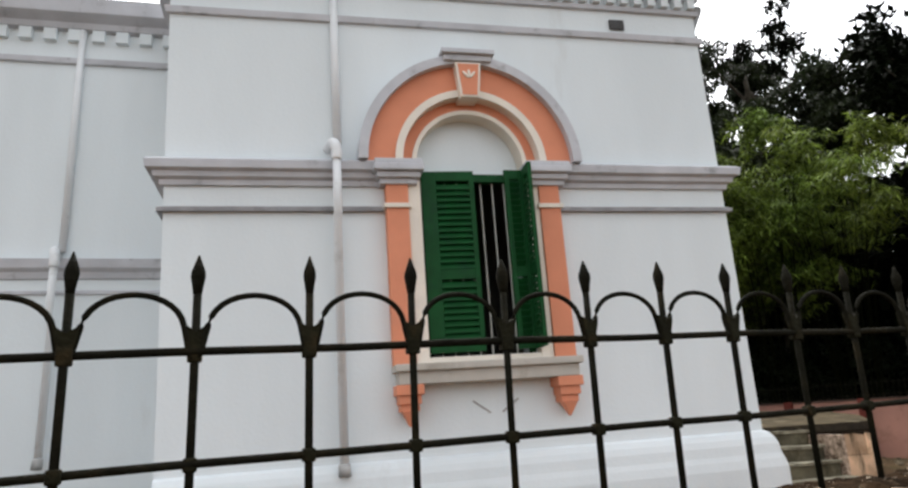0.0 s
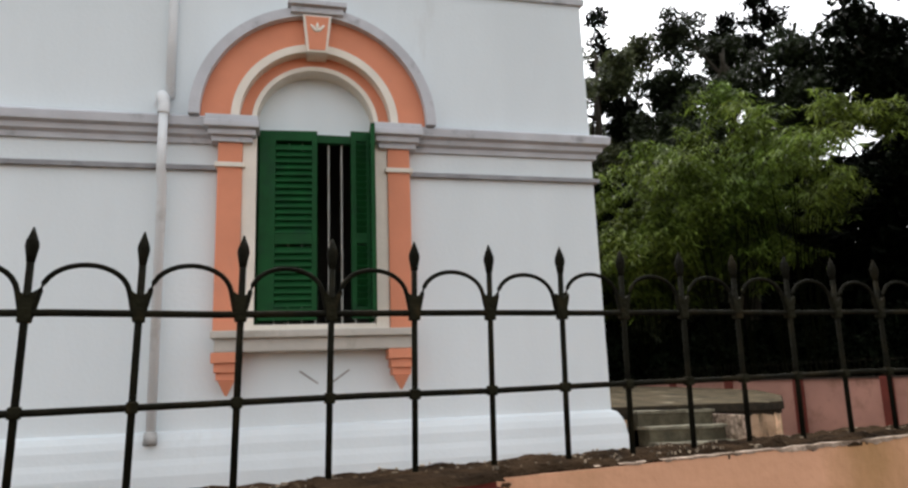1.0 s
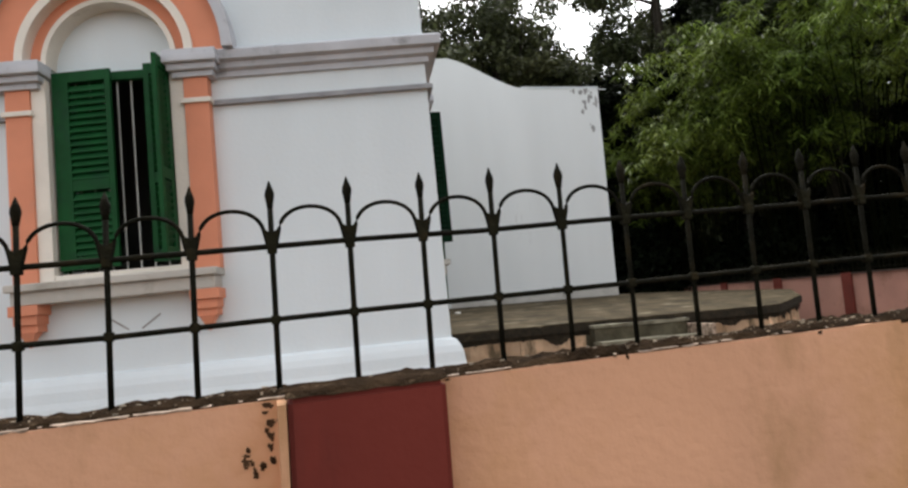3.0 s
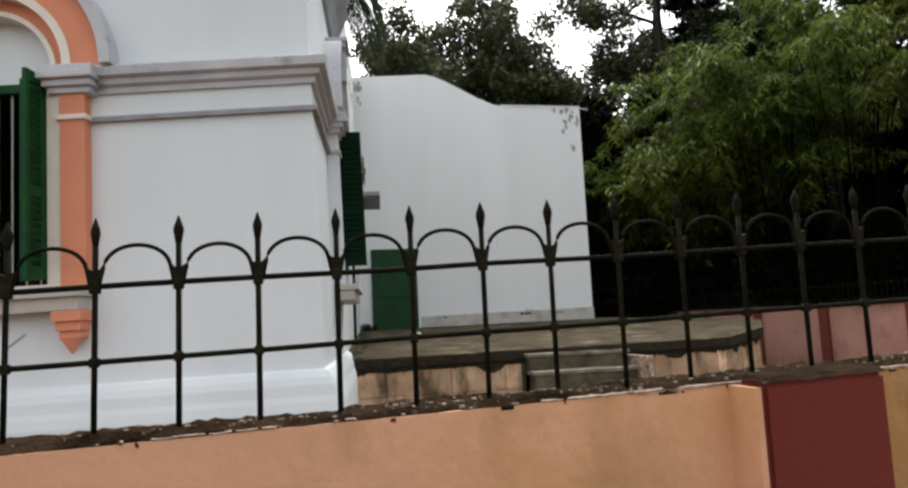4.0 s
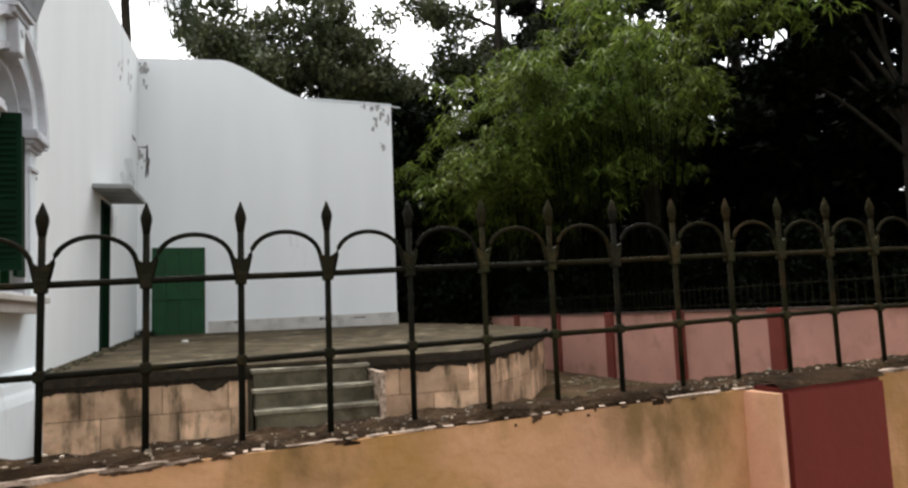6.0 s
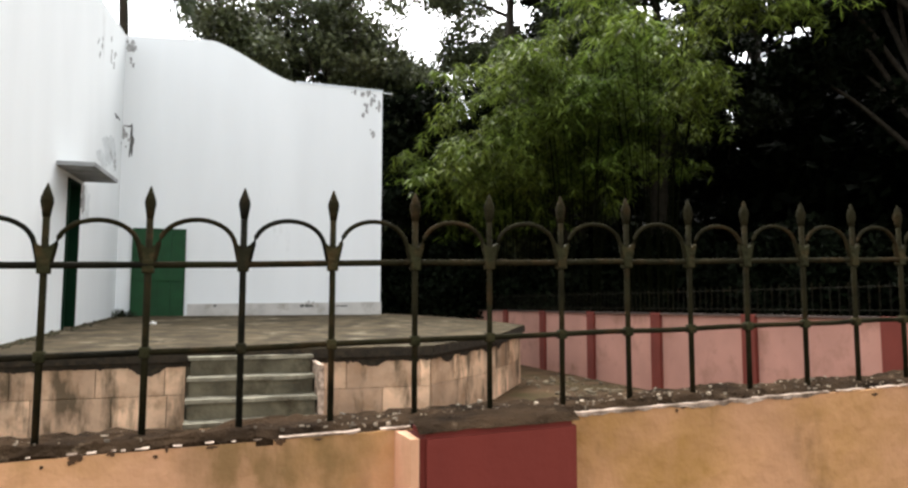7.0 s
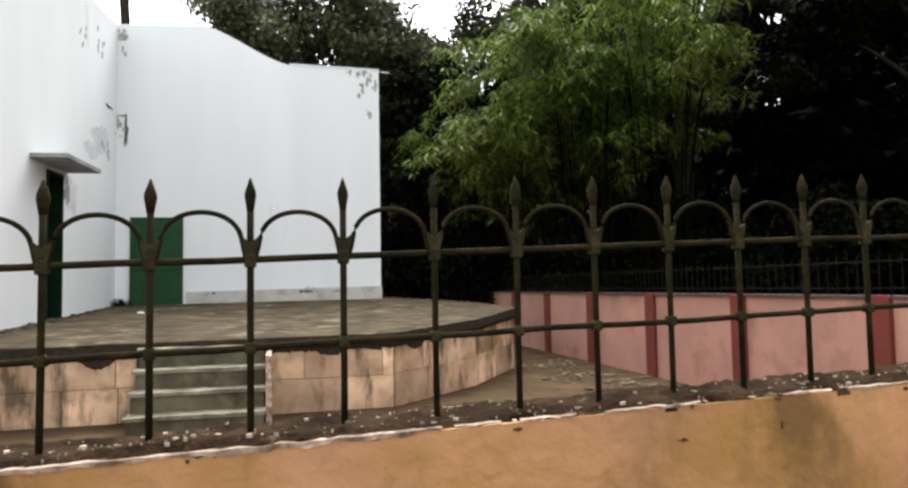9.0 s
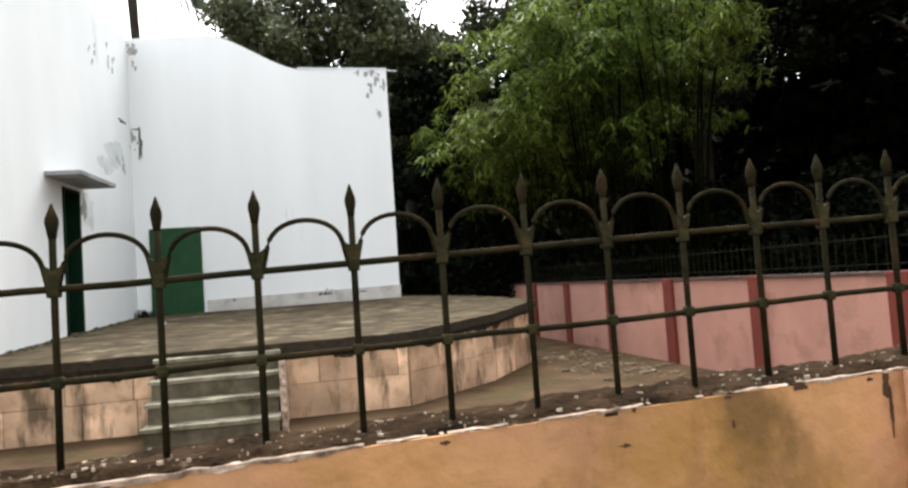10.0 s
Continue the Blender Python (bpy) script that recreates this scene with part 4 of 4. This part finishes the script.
tube(bm, pts, [0.0054] * len(pts), 8)
bm.to_mesh(arch)
bm.free()
knot = bpy.data.meshes.new("knot")
bm = bmesh.new()
box(bm, -0.0115, 0.0115, -0.0115, 0.0115, 1.419, 1.443, 0.004)
bm.to_mesh(knot)
bm.free()
sets = []
for metal, caked in ((IRON, COLLAR), (RUSTY, RUSTCOLLAR)):
    kit = {}
    for me, mat in ((shaft, metal), (spear, metal), (clasp, caked), (arch, metal), (knot, caked)):
        me2 = me.copy()
        me2.name = me.name
        me2.materials.append(mat)
        for p in me2.polygons:
            p.use_smooth = me != clasp
        kit[me] = me2
    sets.append(kit)
RUST_FROM = 44          # the posts from here on have lost most of their paint
for k in range(-20, 83):
    z = rise(k * G)
    kit = sets[1 if k + rng.uniform(-5, 5) > RUST_FROM else 0]
    po = share("post", kit[shaft], fence, (k * G + rng.gauss(0, 0.0015), 0, z), (rng.gauss(0, 0.002), 0, 0))
    share("finial", kit[spear], po, (0, 0, 0), (0, 0, rng.uniform(-0.3, 0.3)))
    share("clasp", kit[clasp], po)
    share("knot", kit[knot], po)
    share("arch", kit[arch], fence, (k * G, 0, z + SLOPE * G / 2 + rng.gauss(0, 0.0015)))
for zz, rad in ((1.62, 0.0074), (1.431, 0.0072)):
    for a, b, metal in ((-20 * G, RUST_FROM * G, IRON), (RUST_FROM * G, 82 * G, RUSTY)):
        bm = bmesh.new()
        n = 40
        tube(bm, [(a + (b - a) * i / n, 0, zz + rise(a + (b - a) * i / n) + (rng.gauss(0, 0.0012) if 0 < i < n else 0)) for i in range(n + 1)], [rad] * (n + 1), 8)
        part("rail", bm, metal, fence, smooth=True)


# ---- trees ----
def leaves(name, centres, per, spread, ln, wd, mat, parent, seed, droop=0.0, flat=1.0):
    """Crown: many small folded leaves about clump centres, as one mesh."""
    r = np.random.default_rng(seed)
    C = np.repeat(np.array(centres), per, axis=0)
    n = len(C)
    d = r.normal(size=(n, 3))
    d /= np.linalg.norm(d, axis=1)[:, None]
    P = C + d * (spread * r.random((n, 1)) ** 0.45) * np.array([1, 1, flat])
    t = r.normal(size=(n, 3)) + np.array([0, 0, -droop])
    t /= np.linalg.norm(t, axis=1)[:, None]
    u = np.cross(t, r.normal(size=(n, 3)) * 0.6 + np.array([0, 0, 1.0]))
    u /= np.linalg.norm(u, axis=1)[:, None] + 1e-9
    w = np.cross(t, u)
    L = ln * r.uniform(0.6, 1.3, (n, 1))
    W = wd * r.uniform(0.7, 1.3, (n, 1))
    a, b = P - t * L / 2, P + t * L / 2
    c, e = P + u * W / 2 + w * W * 0.2, P - u * W / 2 + w * W * 0.2
    V = np.stack([a, c, b, e], 1).reshape(-1, 3)
    me = bpy.data.meshes.new(name)
    me.vertices.add(len(V))
    me.vertices.foreach_set("co", V.ravel())
    me.loops.add(4 * n)
    me.loops.foreach_set("vertex_index", np.arange(4 * n))
    me.polygons.add(n)
    me.polygons.foreach_set("loop_start", np.arange(n) * 4)
    me.update()
    me.materials.append(mat)
    ob = new(name, me)
    ob.parent = parent
    return ob


def tree(x, y, h, cr, low, mat, seed, label, clumps=150, per=130, ln=0.36, wd=0.18, group="trees"):
    r = random.Random(seed)
    t = thing("tree", label, "tree", group)
    bm = bmesh.new()
    top = Vector((x + r.uniform(-0.8, 0.8), y + r.uniform(-0.8, 0.8), h * 0.8))
    line = spline([(x, y, 0), (x + r.uniform(-0.3, 0.3), y, h * 0.3), (x + r.uniform(-0.6, 0.6), y + r.uniform(-0.5, 0.5), h * 0.55), tuple(top)], 6)
    k = len(line)
    tube(bm, line, [0.028 * h * (1 - 0.85 * i / (k - 1)) * 0.75 + 0.02 for i in range(k)], 10)
    part("trunk", bm, BARK, t, smooth=True)
    cen = []
    zc, zr = (h + low) / 2, (h - low) / 2
    limbs = max(8, clumps // 12)
    for i in range(limbs):
        a = 2 * math.pi * i / limbs * 2.4 + r.uniform(-0.4, 0.4)
        s = line[int(k * r.uniform(0.3, 0.95))]
        zt = r.uniform(-0.85, 0.92)
        rr = cr * math.sqrt(max(0.06, 1 - zt * zt)) * r.uniform(0.6, 1.05)
        e = Vector((x + rr * math.cos(a), y + rr * math.sin(a), zc + zr * zt))
        m = (s + e) / 2 + Vector((0, 0, r.uniform(0.1, 0.8)))
        bm = bmesh.new()
        li = spline([tuple(s), tuple(m), tuple(e)], 5)
        tube(bm, li, [0.10 * (1 - 0.85 * j / (len(li) - 1)) for j in range(len(li))], 6)
        part("limb", bm, BARK, t, smooth=True)
        for j in range(max(1, clumps // limbs)):
            f = r.uniform(0.45, 1.05)
            p = s.lerp(m, f * 2) if f < 0.5 else m.lerp(e, f * 2 - 1)
            cen.append((p.x + r.gauss(0, 0.55), p.y + r.gauss(0, 0.55), p.z + r.gauss(0, 0.45)))
    leaves("crown", cen, per, 0.75, ln, wd, mat, t, seed, 0.3, 0.65)
    return t


tree(10.0, 25.5, 14.9, 2.9, 7.0, LEAF, 1, "dark green broadleaf tree behind the annex", 180, 130, 0.25, 0.13)
tree(15.1, 25.8, 16.2, 2.0, 6.5, LEAF, 2, "tall narrow dark green broadleaf tree", 130, 110, 0.22, 0.12)
tree(12.7, 24.6, 15.7, 2.3, 6.0, LEAF, 3, "dark green broadleaf tree behind the annex", 150, 120, 0.24, 0.13)
tree(17.2, 25.5, 14.4, 2.1, 3.5, LEAF, 12, "dark green broadleaf tree at the edge of the grove", 125, 115, 0.22, 0.12)
tree(7.9, 26.0, 12.8, 1.6, 7.5, LEAF, 13, "small-leaved dark tree behind the annex", 70, 90)
tree(15.6, 22.0, 8.6, 2.0, 2.0, LEAF2, 14, "low tree behind the annex, leaves toned as in deep shade", 130, 110)
tree(18.6, 22.8, 9.8, 2.3, 2.0, LEAF2, 15, "low tree at the edge of the grove, leaves toned as in deep shade", 150, 110)
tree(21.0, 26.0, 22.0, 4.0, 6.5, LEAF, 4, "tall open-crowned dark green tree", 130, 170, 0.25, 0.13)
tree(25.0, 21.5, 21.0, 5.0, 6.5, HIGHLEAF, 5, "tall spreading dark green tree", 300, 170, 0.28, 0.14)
tree(28.5, 13.0, 19.0, 5.2, 5.0, LEAF2, 6, "large dense tree, leaves toned as in deep shade", 230)
tree(29.0, 5.0, 18.0, 5.2, 5.0, LEAF2, 7, "large dense tree, leaves toned as in deep shade", 220)
tree(17.6, 34.0, 15.0, 4.0, 3.0, LEAF2, 8, "tree standing far behind, leaves toned as in deep shade", 110)
tree(25.5, 30.0, 24.0, 4.4, 4.0, LEAF2, 9, "tree standing far behind, leaves toned as in deep shade", 190)
tree(33.0, 24.0, 25.0, 6.2, 3.0, LEAF2, 10, "tree standing far behind, leaves toned as in deep shade", 270)
tree(24.0, 25.5, 15.0, 4.4, 3.5, LEAF2, 16, "tree standing far behind, leaves toned as in deep shade", 180)
tree(20.0, 20.5, 9.5, 2.4, 3.0, LEAF, 11, "leafy tree at the edge of the grove", 90)


def shrub(x, y, r_, h, seed, n=60, per=170):
    r = random.Random(seed)
    t = thing("shrub", "dense undergrowth shrub, leaves toned as in deep shade", "shrub", "undergrowth")
    bm = bmesh.new()
    for i in range(5):
        a = r.uniform(0, 6.28)
        tube(bm, [(x, y, 0), (x + 0.5 * r_ * math.cos(a), y + 0.5 * r_ * math.sin(a), h * 0.7)], [0.05, 0.015], 6)
    part("stems", bm, BARK, t)
    cen = []
    for i in range(n):
        a, q = r.uniform(0, 6.28), r_ * math.sqrt(r.random())
        cen.append((x + q * math.cos(a), y + q * math.sin(a), r.uniform(0.3, h) * (1 - 0.35 * (q / r_) ** 2)))
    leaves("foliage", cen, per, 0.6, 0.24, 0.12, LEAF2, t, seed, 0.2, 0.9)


i = 0
for x, y, r_, h in ((19.0, 17.5, 1.8, 3.2), (16.2, 20.5, 1.8, 3.6), (14.0, 22.5, 1.8, 4.0), (24.5, 3.0, 2.0, 4.0), (25.0, 8.5, 2.0, 4.0), (24.5, 13.5, 2.0, 4.0), (23.0, 17.5, 2.0, 4.0),
                   (18.0, 23.5, 2.0, 4.0), (21.5, 20.5, 2.0, 4.0), (16.5, 25.5, 2.2, 5.0), (25.0, -2.5, 2.0, 4.5)):
    shrub(x, y, r_, h, 40 + i, 90)
    i += 1
r = random.Random(77)
cen = []
for k in range(3400):
    if k % 2:
        p = (r.uniform(8, 42), r.uniform(36, 40), abs(r.gauss(0, 4.2)))
    else:
        p = (r.uniform(31, 37), r.uniform(-12, 36), abs(r.gauss(0, 6.0)))
    cen.append(p)
# near-black leaves give the backdrop its deep shade by colour
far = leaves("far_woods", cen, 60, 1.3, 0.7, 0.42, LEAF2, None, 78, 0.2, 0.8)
tagged(far, "woods far behind the grove, leaves toned as in deep shade", "woods", kind="stuff")


def sprays(name, centres, mat, parent, seed, blades=8, ln=0.33, wd=0.044):
    """Bamboo twigs: narrow pointed blades that fan out and hang from each twig end, as one mesh."""
    r = np.random.default_rng(seed)
    C = np.repeat(np.array(centres), blades, axis=0)
    n = len(C)
    ang = r.uniform(0, 2 * np.pi, n)
    fall = r.normal(-0.45, 0.35, n)
    t = np.stack([np.cos(ang), np.sin(ang), fall], 1)
    t /= np.linalg.norm(t, axis=1)[:, None]
    u = np.cross(t, r.normal(size=(n, 3)) * 0.35 + np.array([0, 0, 1.0]))
    u /= np.linalg.norm(u, axis=1)[:, None] + 1e-9
    L = ln * r.uniform(0.55, 1.35, (n, 1))
    W = wd * r.uniform(0.7, 1.3, (n, 1))
    a = C + r.normal(0, 0.035, (n, 3))
    m = a + t * L * 0.4
    b = a + t * L + np.array([0, 0, -1.0]) * L * 0.18
    V = np.stack([a, m + u * W / 2, b, m - u * W / 2], 1).reshape(-1, 3)
    me = bpy.data.meshes.new(name)
    me.vertices.add(len(V))
    me.vertices.foreach_set("co", V.ravel())
    me.loops.add(4 * n)
    me.loops.foreach_set("vertex_index", np.arange(4 * n))
    me.polygons.add(n)
    me.polygons.foreach_set("loop_start", np.arange(n) * 4)
    me.update()
    me.materials.append(mat)
    ob = new(name, me)
    ob.parent = parent
    return ob


def bamboo(x, y, n, h, seed, low=4.4, reach=2.4):
    r = random.Random(seed)
    t = thing("bamboo_clump", "arching bamboo clump with narrow yellow-green leaves", "bamboo", "bamboo")
    cen = []
    for i in range(n):
        a = r.uniform(0, 6.28)
        bx, by = x + 0.5 * math.cos(a), y + 0.5 * math.sin(a)
        hh, out = h * r.uniform(0.6, 1.05), r.uniform(0.6, reach)
        c, q = math.cos(a), math.sin(a)
        li = spline([(bx, by, 0), (bx + 0.15 * out * c, by + 0.15 * out * q, hh * 0.5), (bx + 0.6 * out * c, by + 0.6 * out * q, hh * 0.88), (bx + 1.25 * out * c, by + 1.25 * out * q, hh * 0.84)], 6)
        bm = bmesh.new()
        tube(bm, li, [0.022 * (1 - 0.85 * j / (len(li) - 1)) for j in range(len(li))], 6)
        part("culm", bm, CULM, t, smooth=True)
        # side branches carry clustered twigs
        for j in range(9):
            p = li[int(r.uniform(0.45, 0.999) * len(li))]
            d = Vector((r.gauss(0, 1), r.gauss(0, 1), r.uniform(-0.5, 0.4))).normalized()
            ln = r.uniform(0.5, 1.3)
            for k in range(9):
                f = (k + 1) / 9
                e = p + d * ln * f + Vector((r.gauss(0, 0.12), r.gauss(0, 0.12), r.gauss(0, 0.10) - 0.30 * f * f))
                if e.z > low + r.uniform(-0.5, 0.5):
                    cen.append(tuple(e))
    sprays("foliage", cen, BAMBOO, t, seed)


bamboo(16.3, 19.4, 16, 7.8, 70, 3.9, 2.0)
bamboo(17.7, 18.6, 20, 10.0, 71, 4.0, 2.8)
bamboo(18.6, 16.0, 24, 11.0, 72, 4.5, 3.0)
bamboo(20.0, 14.6, 24, 12.4, 73, 6.9, 3.6)

# ---- coconut palm ----
palm = thing("coconut_palm", "tall coconut palm with drooping fronds", "palm")
HEAD = Vector((5.95, 19.7, 12.3))
bm = bmesh.new()
tube(bm, spline([(6.25, 19.8, 0), (6.2, 19.9, 5), (6.1, 19.8, 9), tuple(HEAD)], 6), [0.17 - 0.003 * i for i in range(19)], 10)
part("trunk", bm, BARK, palm, smooth=True)
r = random.Random(9)
for i in range(26):
    a = 2 * math.pi * i / 26 * 3 + r.uniform(-0.15, 0.15)
    d0, sd = Vector((math.cos(a), math.sin(a), 0)), Vector((-math.sin(a), math.cos(a), 0))
    up, ln = r.uniform(-0.9, 1.2), r.uniform(2.6, 3.4)
    li = spline([tuple(HEAD), tuple(HEAD + d0 * 0.27 * ln + Vector((0, 0, 0.5 * up + 0.2))), tuple(HEAD + d0 * 0.52 * ln + Vector((0, 0, 0.45 * up - 0.5))),
                 tuple(HEAD + d0 * 0.64 * ln + Vector((0, 0, 0.4 * up - 2.0)))], 9)
    bm = bmesh.new()
    m = len(li)
    tube(bm, li, [0.03 * (1 - 0.8 * j / (m - 1)) for j in range(m)], 5)
    for j in range(4, m):
        for q in (0.0, 0.5):
            p = li[j].lerp(li[min(j + 1, m - 1)], q)
            w = 0.72 * math.sin(math.pi * min(0.95, (j + q) / m * 0.8 + 0.14))
            for sg in (-1, 1):
                # a narrow leaflet that bends down from the rib
                mid = p + sd * sg * w * 0.5 + d0 * 0.12 + Vector((0, 0, -0.10 * w + r.uniform(-0.03, 0.03)))
                tip = p + sd * sg * w * r.uniform(0.65, 0.85) + d0 * 0.28 + Vector((0, 0, -w * r.uniform(0.55, 0.95)))
                e = d0 * 0.020
                v = [bm.verts.new(c) for c in (p - e, p + e, mid + e, tip, mid - e)]
                bm.faces.new((v[0], v[1], v[2], v[4]))
                bm.faces.new((v[4], v[2], v[3]))
    part("frond", bm, PALMLEAF, palm)
